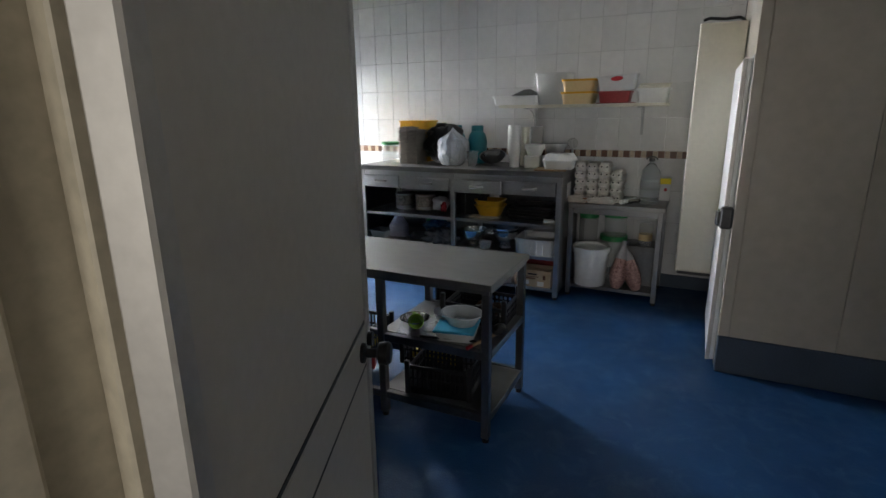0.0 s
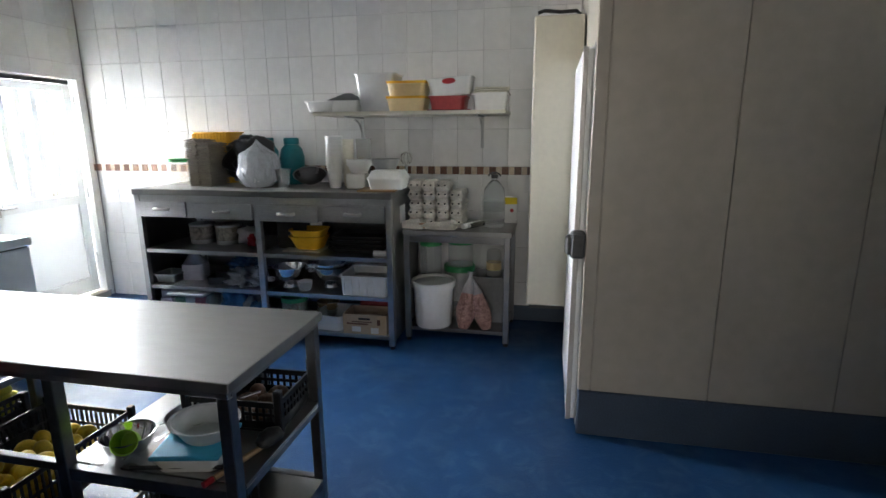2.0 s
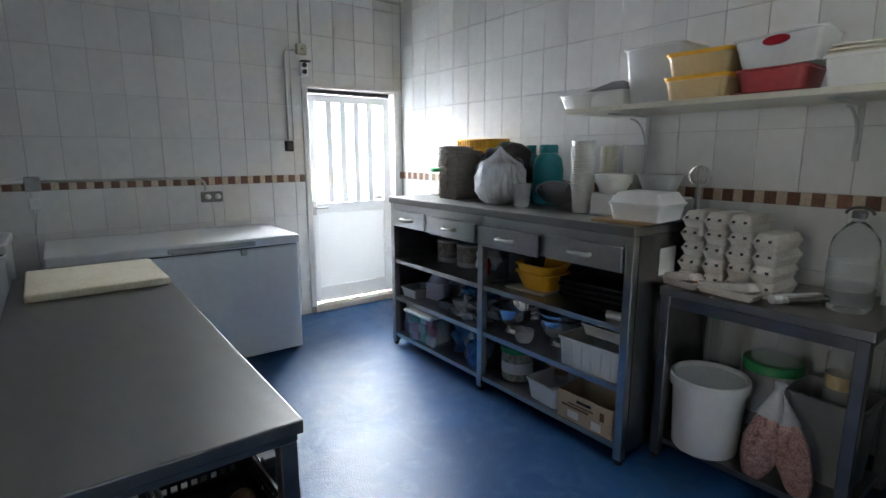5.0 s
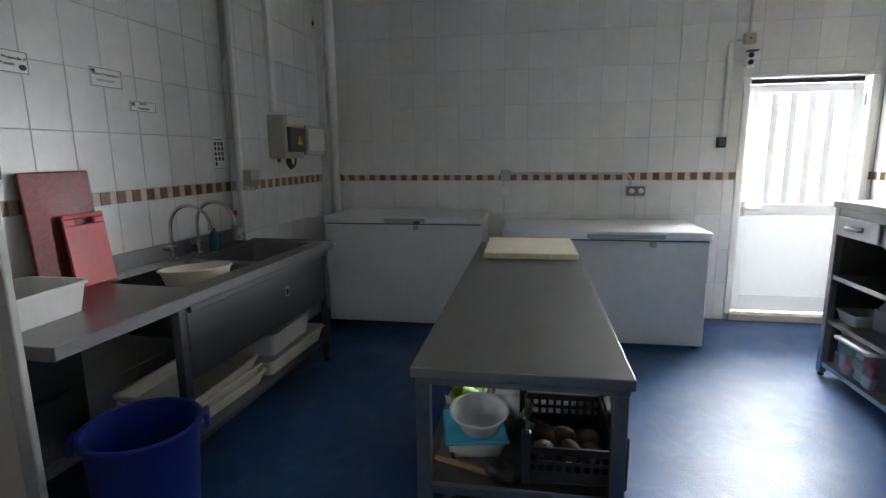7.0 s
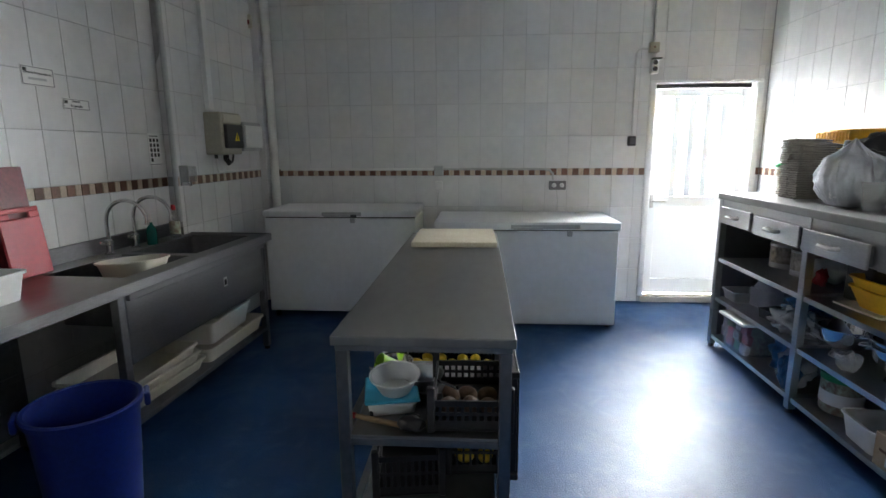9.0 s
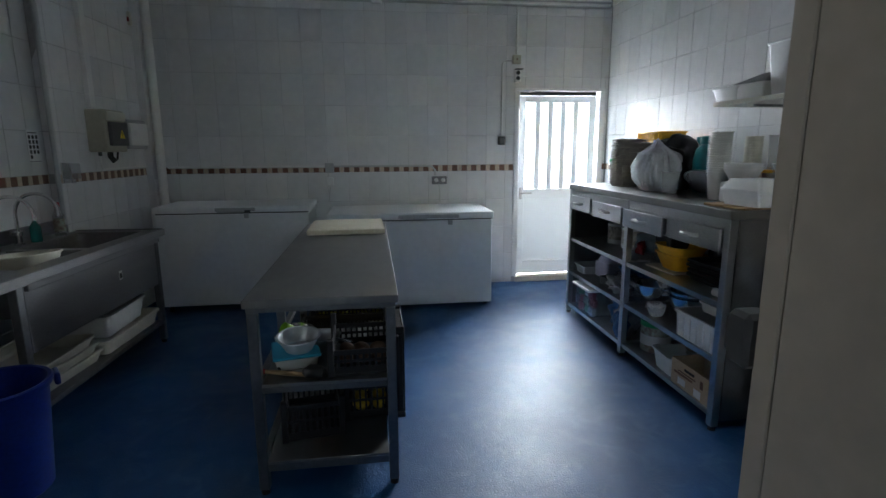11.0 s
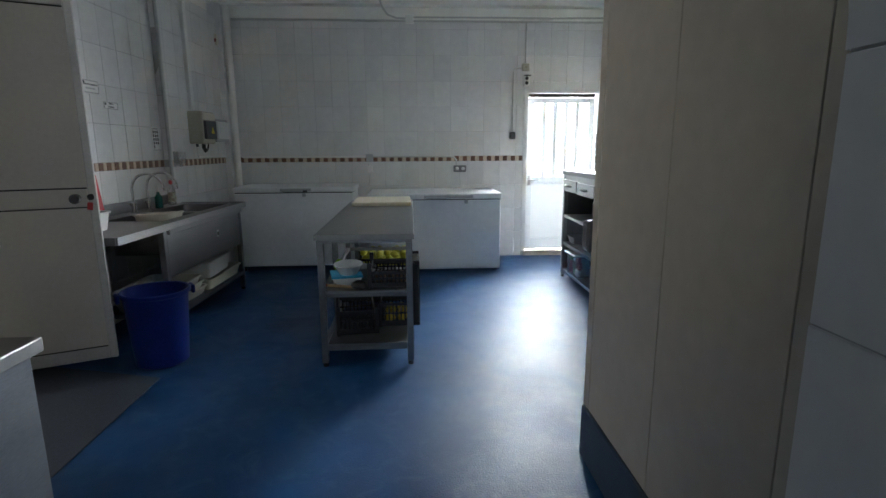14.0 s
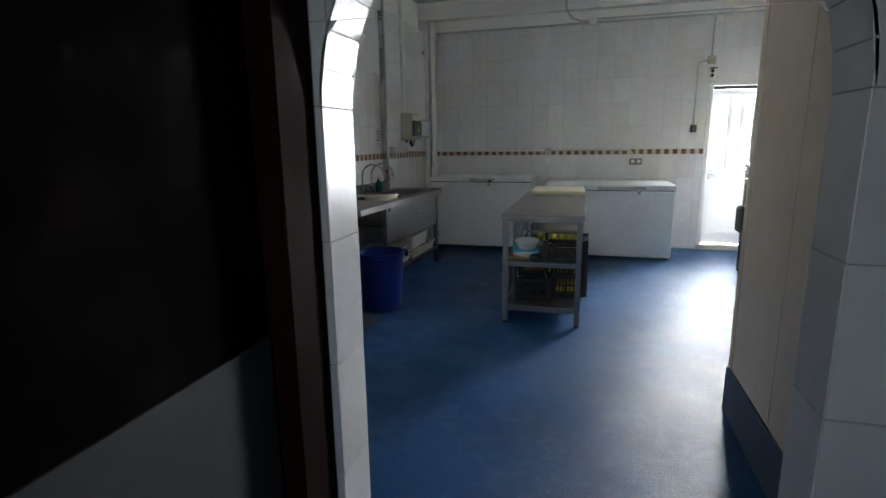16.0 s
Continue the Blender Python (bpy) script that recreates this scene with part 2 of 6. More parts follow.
def pvc(name, share, rough):
    """Thin white plastic profile that lets some daylight through."""
    m = bpy.data.materials.new(name)
    m.use_nodes = True
    n, l = m.node_tree.nodes, m.node_tree.links
    p = n["Principled BSDF"]
    p.inputs["Base Color"].default_value = (0.78, 0.80, 0.80, 1)
    p.inputs["Roughness"].default_value = rough
    t = n.new("ShaderNodeBsdfTranslucent")
    ns = n.new("ShaderNodeTexNoise")
    ns.inputs["Scale"].default_value = 3.0
    mr = n.new("ShaderNodeMapRange")
    mr.inputs["To Min"].default_value, mr.inputs["To Max"].default_value = 0.86, 0.95
    l.new(ns.outputs["Fac"], mr.inputs["Value"])
    l.new(mr.outputs[0], t.inputs["Color"])
    mx = n.new("ShaderNodeMixShader")
    mx.inputs[0].default_value = share
    l.new(p.outputs[0], mx.inputs[1])
    l.new(t.outputs[0], mx.inputs[2])
    l.new(mx.outputs[0], n["Material Output"].inputs["Surface"])
    return m


M_PVC = pvc("thin_white_pvc", 0.075, 0.35)
M_PVCT = pvc("translucent_door_sheet", 0.09, 0.4)
M_BAGW = mat("white_carrier_bag", (0.80, 0.83, 0.88), 0.25, var=0.12, big=7, fine=30, alpha=0.40)

# ---- builders ----
def link(name, bm, material, smooth=False):
    me = bpy.data.meshes.new(name)
    bmesh.ops.recalc_face_normals(bm, faces=bm.faces)
    if smooth:
        for fc in bm.faces:
            fc.smooth = True
        for e in bm.edges:
            if smooth != 2 and len(e.link_faces) == 2 and e.calc_face_angle(0) > 0.7:
                e.smooth = False
    bm.to_mesh(me)
    bm.free()
    me.materials.append(material)
    return new(name, me)


def part(name, bm, material, parent, label="", smooth=False, m=None):
    ob = link(name, bm, material, smooth)
    ob.parent = parent
    if m is not None:
        ob.matrix_basis = m
    if label:
        tagged(ob, label)
    return ob


def thing(name, m, label, category, group=""):
    ob = new(name)
    ob.empty_display_size = 0.1
    ob.matrix_basis = m
    return tagged(ob, label, category, group)


def solo(name, bm, material, m, label, category, group="", smooth=False):
    ob = link(name, bm, material, smooth)
    ob.matrix_basis = m
    return tagged(ob, label, category, group)


def box(x0, x1, y0, y1, z0, z1, bev=0.0, bm=None, seg=1):
    own = bmesh.new()
    bmesh.ops.create_cube(own, size=1)
    for v in own.verts:
        v.co = Vector(((x0 + x1) / 2 + v.co.x * (x1 - x0), (y0 + y1) / 2 + v.co.y * (y1 - y0), (z0 + z1) / 2 + v.co.z * (z1 - z0)))
    if bev:
        bmesh.ops.bevel(own, geom=own.edges[:], offset=bev, segments=seg, affect="EDGES", profile=0.5)
    return merge(bm, own)


def merge(bm, own):
    if bm is None:
        return own
    me = bpy.data.meshes.new("tmp")
    own.to_mesh(me)
    own.free()
    bm.from_mesh(me)
    bpy.data.meshes.remove(me)
    return bm


def lathe(profile, n=24, bm=None, centre=(0, 0, 0), squash=(1, 1)):
    """Revolve (r, z) pairs about z; a radius of 0 closes to a point."""
    own = bmesh.new()
    rings = []
    for r, z in profile:
        if r < 1e-5:
            rings.append([own.verts.new((centre[0], centre[1], centre[2] + z))])
        else:
            rings.append([own.verts.new((centre[0] + squash[0] * r * math.cos(2 * math.pi * k / n), centre[1] + squash[1] * r * math.sin(2 * math.pi * k / n), centre[2] + z)) for k in range(n)])
    for a, b in zip(rings, rings[1:]):
        for k in range(n):
            j = (k + 1) % n
            q = [a[k % len(a)], a[j % len(a)], b[j % len(b)], b[k % len(b)]]
            q = list(dict.fromkeys(q))
            if len(q) > 2:
                own.faces.new(q)
    return merge(bm, own)


def tube(points, r, n=10, bm=None, closed=True):
    own = bmesh.new()
    pts = [Vector(p) for p in points]
    rings = []
    up = Vector((0, 0, 1))
    for i, p in enumerate(pts):
        d = (pts[min(i + 1, len(pts) - 1)] - pts[max(i - 1, 0)]).normalized()
        if abs(d.dot(up)) > 0.95:
            up = Vector((1, 0, 0)) if abs(d.x) < 0.8 else Vector((0, 1, 0))
        a = d.cross(up).normalized()
        b = d.cross(a).normalized()
        rings.append([own.verts.new(p + r * (math.cos(2 * math.pi * k / n) * a + math.sin(2 * math.pi * k / n) * b)) for k in range(n)])
    for s, t in zip(rings, rings[1:]):
        best = min(range(n), key=lambda o: sum((s[k].co - t[(k + o) % n].co).length for k in range(n)))
        for k in range(n):
            own.faces.new((s[k], s[(k + 1) % n], t[(k + 1 + best) % n], t[(k + best) % n]))
    if closed:
        own.faces.new(rings[0])
        own.faces.new(rings[-1])
    return merge(bm, own)


def arc(c, r, a0, a1, u, v, n=8):
    c, u, v = Vector(c), Vector(u), Vector(v)
    return [c + r * (math.cos(radians(a0 + (a1 - a0) * k / n)) * u + math.sin(radians(a0 + (a1 - a0) * k / n)) * v) for k in range(n + 1)]


def tub(w, d, h, taper=0.85, t=0.003, lip=0.008, bev=0.03, bm=None, z=0.0):
    """An open rectangular container with rounded corners, a rim and real wall thickness."""
    own = bmesh.new()

    def ring(wx, dy, zz, b):
        out = []
        b = min(b, wx / 2.2, dy / 2.2)
        for cx, cy, a in ((wx / 2 - b, dy / 2 - b, 0), (-wx / 2 + b, dy / 2 - b, 90), (-wx / 2 + b, -dy / 2 + b, 180), (wx / 2 - b, -dy / 2 + b, 270)):
            for k in range(4):
                q = radians(a + 30 * k)
                out.append(own.verts.new((cx + b * math.cos(q), cy + b * math.sin(q), zz)))
        return out
    rings = [ring(w * taper, d * taper, z, bev), ring(w, d, z + h - lip, bev), ring(w + 2 * lip, d + 2 * lip, z + h - lip, bev + lip),
             ring(w + 2 * lip, d + 2 * lip, z + h, bev + lip), ring(w - 2 * t, d - 2 * t, z + h, bev), ring(w * taper - 2 * t, d * taper - 2 * t, z + t, bev)]
    for s, q in zip(rings, rings[1:]):
        for k in range(16):
            own.faces.new((s[k], s[(k + 1) % 16], q[(k + 1) % 16], q[k]))
    own.faces.new(rings[0])
    own.faces.new(rings[-1])
    return merge(bm, own)


def blob(rx, ry, rz, seed, rough=0.25, n=3, freq=2.0, flat=True, bm=None):
    """A crumpled, sagging lump that rests on z = 0."""
    own = bmesh.new()
    bmesh.ops.create_icosphere(own, subdivisions=n, radius=1)
    for v in own.verts:
        k = 1 + rough * noise.noise(v.co * freq + Vector((seed, 0, 0))) + 0.4 * rough * abs(noise.noise(v.co * freq * 3 + Vector((0, seed, 0))))
        v.co = Vector((v.co.x * rx * k, v.co.y * ry * k, v.co.z * rz * k))
    low = -rz * 0.9
    for v in own.verts:
        if flat:
            v.co.z = max(v.co.z, low) - low
    return merge(bm, own)


# ---- structure ----
def structure(name, bm, material, label, category, m=None, smooth=False):
    ob = link(name, bm, material, smooth)
    if m is not None:
        ob.matrix_basis = m
    return tagged(ob, label, category, kind="structure")


CX, CY = 0.32, 3.73
WX, NY, CEIL, TOP = -4.21, 5.44, 3.32, 2.95
SW = pose(-0.70, 0.43, 0, 0, 0, -2.86)      # the wall behind the sinks: local y = 0 is its face
DY0, DY1, DZ = 4.43, 5.37, 2.09             # back door opening

structure("floor", box(-4.5, 5.6, -2.7, 5.7, -0.12, 0.0), M_FLOOR, "glossy blue epoxy floor with fine orange-peel texture", "floor")
w = box(WX - 0.26, WX - 0.004, 0.2, DY0, 0, CEIL)
box(WX - 0.26, WX - 0.004, DY0, DY1, DZ, CEIL, bm=w)
box(WX - 0.26, WX - 0.004, DY1, 5.7, 0, CEIL, bm=w)
wall_west = structure("wall_west", w, M_GROUT, "white-grey glazed tile wall with brown border strip", "wall")
wall_north = structure("wall_north", box(WX - 0.003, 5.6, NY + 0.004, 5.7, 0, CEIL), M_GROUT, "white-grey glazed tile wall behind the steel shelving", "wall")
w = box(-3.66, 0.27, -0.25, -0.004, 0, CEIL)
box(0.27, 1.25, -0.25, -0.004, 2.24, CEIL, bm=w)
box(1.25, 2.60, -0.25, -0.004, 0, CEIL, bm=w)
wall_south = structure("wall_south", w, M_GROUT, "white-grey glazed tile wall above the steel sinks", "wall", SW)
structure("ceiling", box(-4.5, 5.6, -2.7, 5.7, CEIL, CEIL + 0.1), M_PLASTER, "off-white plaster ceiling", "ceiling")
structure("beam_west", box(WX - 0.003, WX + 0.13, 0.45, NY, 3.09, CEIL - 0.003, 0.006), M_PLASTER, "off-white plaster beam above the tiles", "beam")
w = box(WX, WX + 0.012, 0.45, NY - 0.02, TOP, 3.087)
structure("upper_wall_west", w, M_PLASTER, "off-white painted wall strip above the tiles", "wall")
structure("upper_wall_north", box(WX + 0.02, 1.88, NY - 0.012, NY, TOP, CEIL - 0.003), M_PLASTER, "off-white painted wall strip above the tiles", "wall")
structure("upper_wall_south", box(-3.5, 2.4, -0.002, 0.012, TOP, CEIL - 0.003), M_PLASTER, "off-white painted wall strip above the tiles", "wall", SW)
column = structure("column", box(WX + 0.003, -4.09, 0.5, 0.75, 0, 3.085, 0.004), M_TILE, "narrow grey tiled column in the corner", "column")
structure("ramp", box(0, 1, 0, 1, 0, 1), M_RAMP, "grey cement ramp up to the entrance door", "ramp")
rampo = bpy.data.objects["ramp"]
for v in rampo.data.vertices:
    x, y, z = v.co
    v.co = (-0.66 + 1.62 * x, 0.36 + 0.98 * y, 0.001 + z * (0.15 if y < 0.5 else 0.004))
structure("passage_floor", box(-1.6, 1.9, -2.7, 0.40, 0.004, 0.15), M_RAMP, "grey cement floor of the entrance passage", "floor")
structure("passage_wall_west", box(-1.75, -1.6, -2.7, 0.10, 0, CEIL), M_CONC, "grey-brown passage wall", "wall")
structure("passage_wall_east", box(1.9, 2.06, -2.7, 0.40, 0, CEIL), M_CONC, "grey-brown passage wall", "wall")
w = box(-1.75, -0.6, -2.85, -2.7, 0, CEIL)
box(1.0, 2.06, -2.85, -2.7, 0, CEIL, bm=w)
box(-0.6, 1.0, -2.85, -2.7, 2.4, CEIL, bm=w)
structure("passage_wall_end", w, M_CONC, "grey-brown passage end wall with an opening", "wall")
# next room, behind the arch
structure("next_room_wall_south", box(2.06, 5.6, 0.3, 0.42, 0, CEIL), M_PLASTER, "plain painted wall of the next room", "wall")
w = box(5.45, 5.6, 0.42, 2.2, 0, CEIL)
box(5.45, 5.6, 3.3, NY, 0, CEIL, bm=w)
box(5.45, 5.6, 2.2, 3.3, 0, 1.0, bm=w)
box(5.45, 5.6, 2.2, 3.3, 2.4, CEIL, bm=w)
structure("next_room_wall_east", w, M_PLASTER, "plain painted wall with a window opening", "wall")

# arch wall between the kitchen and the next room
AX0, AX1, AY0, AY1, SPRING = 1.89, 2.06, 2.345, 3.45, 1.53
R = (AY1 - AY0) / 2
w = bmesh.new()
outer = [(0.40, 0.0), (AY0 - 0.004, 0.0)]
prof = [(AY0 - 0.004, 0.0), (AY0 - 0.004, SPRING)] + [((AY0 + AY1) / 2 - (R + 0.004) * math.cos(math.pi * k / 24), SPRING + (R + 0.004) * math.sin(math.pi * k / 24)) for k in range(1, 24)] + [(AY1 + 0.004, SPRING), (AY1 + 0.004, 0.0)]
for side in (AX0 + 0.004, AX1 - 0.004):
    inner = [w.verts.new((side, y, z)) for y, z in prof]
    bl, tl, tr, br = (w.verts.new((side, y, z)) for y, z in ((0.40, 0), (0.40, CEIL), (NY, CEIL), (NY, 0)))
    mid = len(inner) // 2
    w.faces.new([bl, inner[0], inner[1], tl])
    w.faces.new([tl] + inner[1:mid + 1])
    w.faces.new([tl, inner[mid], tr])
    w.faces.new([tr] + inner[mid:-1])
    w.faces.new([tr, inner[-2], inner[-1], br])
vs = list(w.verts)
half = len(prof)
first, second = vs[:half], vs[half + 4:half + 4 + half]
for k in range(half - 1):
    w.faces.new((first[k], first[k + 1], second[k + 1], second[k]))
wall_arch = structure("wall_arch", w, M_GROUT, "white-tiled wall with a round-arched opening", "wall")

# back door reveal and sill
structure("door_sill", box(WX - 0.26, WX + 0.03, DY0, DY1, 0.001, 0.06, 0.006), M_STONE, "worn stone sill under the back door", "sill")
w = box(WX - 0.20, WX + 0.012, DY0 - 0.035, DY0 + 0.02, 0.061, DZ, 0.003)
box(WX - 0.20, WX + 0.012, DY1 - 0.02, DY1 + 0.035, 0.061, DZ, 0.003, bm=w)
box(WX - 0.20, WX + 0.012, DY0 - 0.035, DY1 + 0.035, DZ + 0.001, DZ + 0.025, 0.003, bm=w)
back_door = structure("door_1", w, M_LACQ, "white plastic back door with five frosted glass strips", "door")
bx0, bx1 = WX - 0.11, WX - 0.065
dz0, dz1 = 0.075, DZ - 0.045
lf = box(bx0, bx1, DY0 + 0.03, DY0 + 0.11, dz0, dz1, 0.003)
box(bx0, bx1, DY1 - 0.11, DY1 - 0.03, dz0, dz1, 0.003, bm=lf)
box(bx0 + 0.001, bx1 - 0.001, DY0 + 0.11, DY1 - 0.11, dz1 - 0.07, dz1, 0.003, bm=lf)
box(bx0 + 0.001, bx1 - 0.001, DY0 + 0.11, DY1 - 0.11, dz0, 0.22, 0.003, bm=lf)
box(bx0 + 0.001, bx1 - 0.001, DY0 + 0.11, DY1 - 0.11, 0.945, 1.04, 0.003, bm=lf)
leaf1 = part("door_leaf", lf, M_PVC, back_door, "white plastic leaf frame")
# Black strip put where only shade fills the gap above the leaf.
part("threshold_shadow_gap", box(bx0 + 0.01, bx1 - 0.01, DY0 + 0.03, DY1 - 0.03, dz1 + 0.004, DZ - 0.002), M_BLACK, back_door, "black strip standing in for the shade above the leaf")
gw = (DY1 - DY0 - 0.22) / 5
for k in range(5):
    y0 = DY0 + 0.11 + gw * k
    g = part("pane", box(bx0 + 0.018, bx0 + 0.024, y0 + 0.012, y0 + gw - 0.012, 1.04, dz1 - 0.07), M_GLASS, leaf1)
    g.visible_shadow = False
    if k:
        part("mullion", box(bx0 + 0.010, bx0 + 0.034, y0 - 0.03, y0 + 0.03, 1.041, dz1 - 0.071, 0.003), M_PVC, leaf1)
part("lower_panel", box(bx0 + 0.016, bx0 + 0.022, DY0 + 0.11, DY1 - 0.11, 0.22, 0.945), M_PVCT, leaf1, "translucent white lower panel")
h = box(bx1, bx1 + 0.012, DY0 + 0.05, DY0 + 0.085, 0.93, 1.06, 0.004)
tube([(bx1 + 0.012, DY0 + 0.068, 1.0), (bx1 + 0.05, DY0 + 0.068, 1.0), (bx1 + 0.055, DY0 + 0.08, 1.0), (bx1 + 0.055, DY0 + 0.18, 1.0)], 0.009, bm=h)
part("door_handle", h, M_ALU, leaf1, "aluminium lever handle")
for z in (0.35, 1.0, 1.85):
    part("hinge", lathe([(0, 0), (0.011, 0), (0.011, 0.10), (0, 0.10)], 10, centre=(bx1 + 0.01, DY1 - 0.022, z)), M_LACQ, leaf1)
# outside ground strip seen only as light
structure("yard_ground", box(-9, -4.47, 2.5, 7.5, -0.12, -0.02), M_CONC, "pale concrete yard behind the back door", "ground")

structure("skirting_north", box(-0.95, CX - 0.002, NY - 0.014, NY + 0.003, 0.001, 0.13, 0.003), M_KERB, "dark blue-grey coved skirting", "skirting")

# wall pier that carries the electrical cabinets
PIER = 0.085
pier = structure("wall_pier", box(-3.55, -2.10, 0.0, PIER - 0.004, 0, TOP + 0.001), M_GROUT, "shallow tiled pier beside the sinks", "wall", SW)

# entrance door, hinged at the wall and standing open into the room
HX, HY = -0.313, 0.367
FX, FY = -0.64, 1.12
LW = math.hypot(FX - HX, FY - HY)
fr = box(0.27, 0.315, -0.255, 0.02, 0.15, 2.30, 0.004)
box(0.225, 0.27, -0.01, 0.02, 0.15, 2.30, 0.004, bm=fr)
box(0.315, 0.33, -0.17, -0.11, 0.15, 2.25, 0.004, bm=fr)
box(0.315, 0.345, -0.05, 0.012, 0.15, 2.25, 0.003, bm=fr)
box(1.195, 1.25, -0.255, 0.02, 0.15, 2.30, 0.004, bm=fr)
box(0.315, 1.195, -0.255, 0.02, 2.245, 2.30, 0.004, bm=fr)
entry = structure("door_2", fr, M_CREAMF, "grey laminated entrance door standing open, aluminium edged", "door", SW)
lm = box(0.035, LW - 0.04, -0.016, 0.016, 0.06, 2.02, 0.0)
me_leaf = bpy.data.meshes.new("door_leaf")
lm.to_mesh(me_leaf)
lm.free()
me_leaf.materials.append(M_DOORG)
el = new("door_leaf", me_leaf)
el.parent = entry
el.matrix_parent_inverse = SW.inverted()
el.matrix_basis = pose(HX, HY, 0.17, 0, 0, math.degrees(math.atan2(FY - HY, FX - HX)))
ed = box(0.0, 0.036, -0.021, 0.021, 0.0, 2.07, 0.004)
box(LW - 0.042, LW, -0.021, 0.021, 0.0, 2.07, 0.004, bm=ed)
box(0.036, LW - 0.042, -0.0205, 0.0205, 2.015, 2.069, 0.003, bm=ed)
box(0.036, LW - 0.042, -0.0205, 0.0205, 0.001, 0.075, 0.003, bm=ed)
part("edge_profile", ed, M_ALU, el, "aluminium edging")
part("mid_rail", box(0.037, LW - 0.043, -0.019, 0.019, 0.93, 1.03, 0.003), M_DOORG, el)
gs = box(0.04, LW - 0.045, -0.0175, 0.0175, 1.031, 1.040)
box(0.04, LW - 0.045, -0.0175, 0.0175, 0.921, 0.929, bm=gs)
box(0.04, LW - 0.045, -0.0175, 0.0175, 0.076, 0.083, bm=gs)
box(0.04, LW - 0.045, -0.0175, 0.0175, 2.006, 2.014, bm=gs)
part("rubber_joint", gs, M_BLACK, el, "black rubber joint lines")
for sgn, mt in ((-1, M_BLACK), (1, M_GREYP)):
    kb = lathe([(0, 0), (0.024, 0), (0.024, 0.008), (0.011, 0.012), (0.011, 0.035), (0.026, 0.042), (0.028, 0.062), (0.022, 0.07), (0, 0.07)], 18)
    part("knob", kb, mt, el, "black round knob" if sgn < 0 else "grey round knob", True, pose(LW - 0.10, 0.019 * sgn, 0.98, -90 * sgn, 0, 0))
part("lock", lathe([(0, 0), (0.018, 0), (0.018, 0.012), (0, 0.012)], 14), M_BLACK, el, "", True, pose(LW - 0.03, -0.021, 0.985, 90, 0, 0))
part("key_tag", box(-0.014, 0.014, -0.004, 0.004, -0.075, -0.03, 0.003), M_RED2, el, "small red key tag", False, pose(LW - 0.03, -0.035, 0.985, 0, 8, 0))

# cold room of cream sandwich panels
cold = structure("cold_room", box(CX + 0.06, AX0 - 0.002, CY + 0.012, NY - 0.002, 0.26, 2.75), M_PANEL, "cold room of cream sandwich panels on a dark coved base", "cold room")
edges = [CX + 0.065, 0.955, 1.52, AX0 - 0.004]
for a, b in zip(edges, edges[1:]):
    part("panel", box(a + 0.002, b - 0.002, CY, CY + 0.0115, 0.255, 2.75, 0.0015), M_PANEL, cold)
part("corner_profile", box(CX, CX + 0.063, CY - 0.002, CY + 0.06, 0.255, 2.75, 0.004), M_PANEL, cold, "cream corner profile")
part("base", box(CX + 0.002, AX0 - 0.003, CY - 0.012, NY - 0.003, 0.001, 0.254, 0.006), M_KERB, cold, "dark blue-grey coved base")
part("side_panel", box(CX + 0.006, CX + 0.059, CY + 0.062, NY - 0.004, 0.255, 2.75), M_PANEL, cold)
cd = part("cold_door", box(CX - 0.052, CX - 0.002, CY + 0.055, CY + 0.95, 0.05, 1.98, 0.008), M_WHITE, cold, "white insulated cold room door")
part("door_gasket", box(CX - 0.004, CX + 0.001, CY + 0.035, CY + 0.97, 0.03, 2.0), M_GREYP, cold, "grey rubber gasket")
part("door_edge_trim", box(CX - 0.056, CX - 0.03, CY + 0.045, CY + 0.0545, 0.05, 1.98, 0.003), M_ALU, cold)
lt = box(CX - 0.075, CX - 0.002, CY - 0.022, CY + 0.054, 0.97, 1.105, 0.012)
box(CX - 0.10, CX - 0.06, CY - 0.012, CY + 0.03, 0.985, 1.09, 0.014, bm=lt)
part("latch", lt, M_DARK, cold, "dark grey door latch")
ru = thing("refrigeration_unit", pose(0, 4.70, 0.385), "tall ivory metal refrigeration housing on the cold room side", "refrigeration unit")
part("housing", box(0.0, 0.315, 0, 0.62, 0.0, 1.93, 0.012, seg=2), M_PANEL2, ru)
part("cable", tube([(0.02, 0.05, 1.955), (0.06, 0.06, 1.97), (0.16, 0.05, 1.955), (0.26, 0.08, 1.965), (0.30, 0.2, 1.955)], 0.011), M_BLACK, ru, "black cable lying on top")
part("vent_base", box(0.02, 0.30, 0.03, 0.58, -0.03, -0.001, 0.004), M_DARK, ru)

sk = thing("cable_box", pose(0.14, NY, 2.62), "small white cable box high on the tiled wall", "junction box")
part("body", box(-0.04, 0.04, -0.05, -0.001, -0.05, 0.05, 0.006), M_WPLAST, sk)
part("conduit", tube([(0, -0.02, 0.051), (0, -0.02, 0.30)], 0.012), M_WPLAST, sk, "", True)
part("plug", box(-0.02, 0.05, -0.075, -0.0505, -0.03, 0.0, 0.004), M_DARK, sk)


# ---- things: steel furniture ----
def leg(x, y, z1, s=0.04, mt=None, parent=None):
    b = box(x - s / 2, x + s / 2, y - s / 2, y + s / 2, 0.025, z1, 0.003)
    p = part("leg", b, mt or M_STEELD, parent)
    part("foot", lathe([(0, 0), (s * 0.45, 0), (s * 0.42, 0.02), (s * 0.3, 0.0255), (0, 0.0255)], 10, centre=(x, y, 0)), M_BLACK, p)
    return p


# work table in the middle
TX0, TX1, TY0, TY1 = -2.95, -0.745, 2.328, 2.96
wt = thing("work_table", pose(0, 0, 0), "long stainless steel work table with open lower shelves", "table")
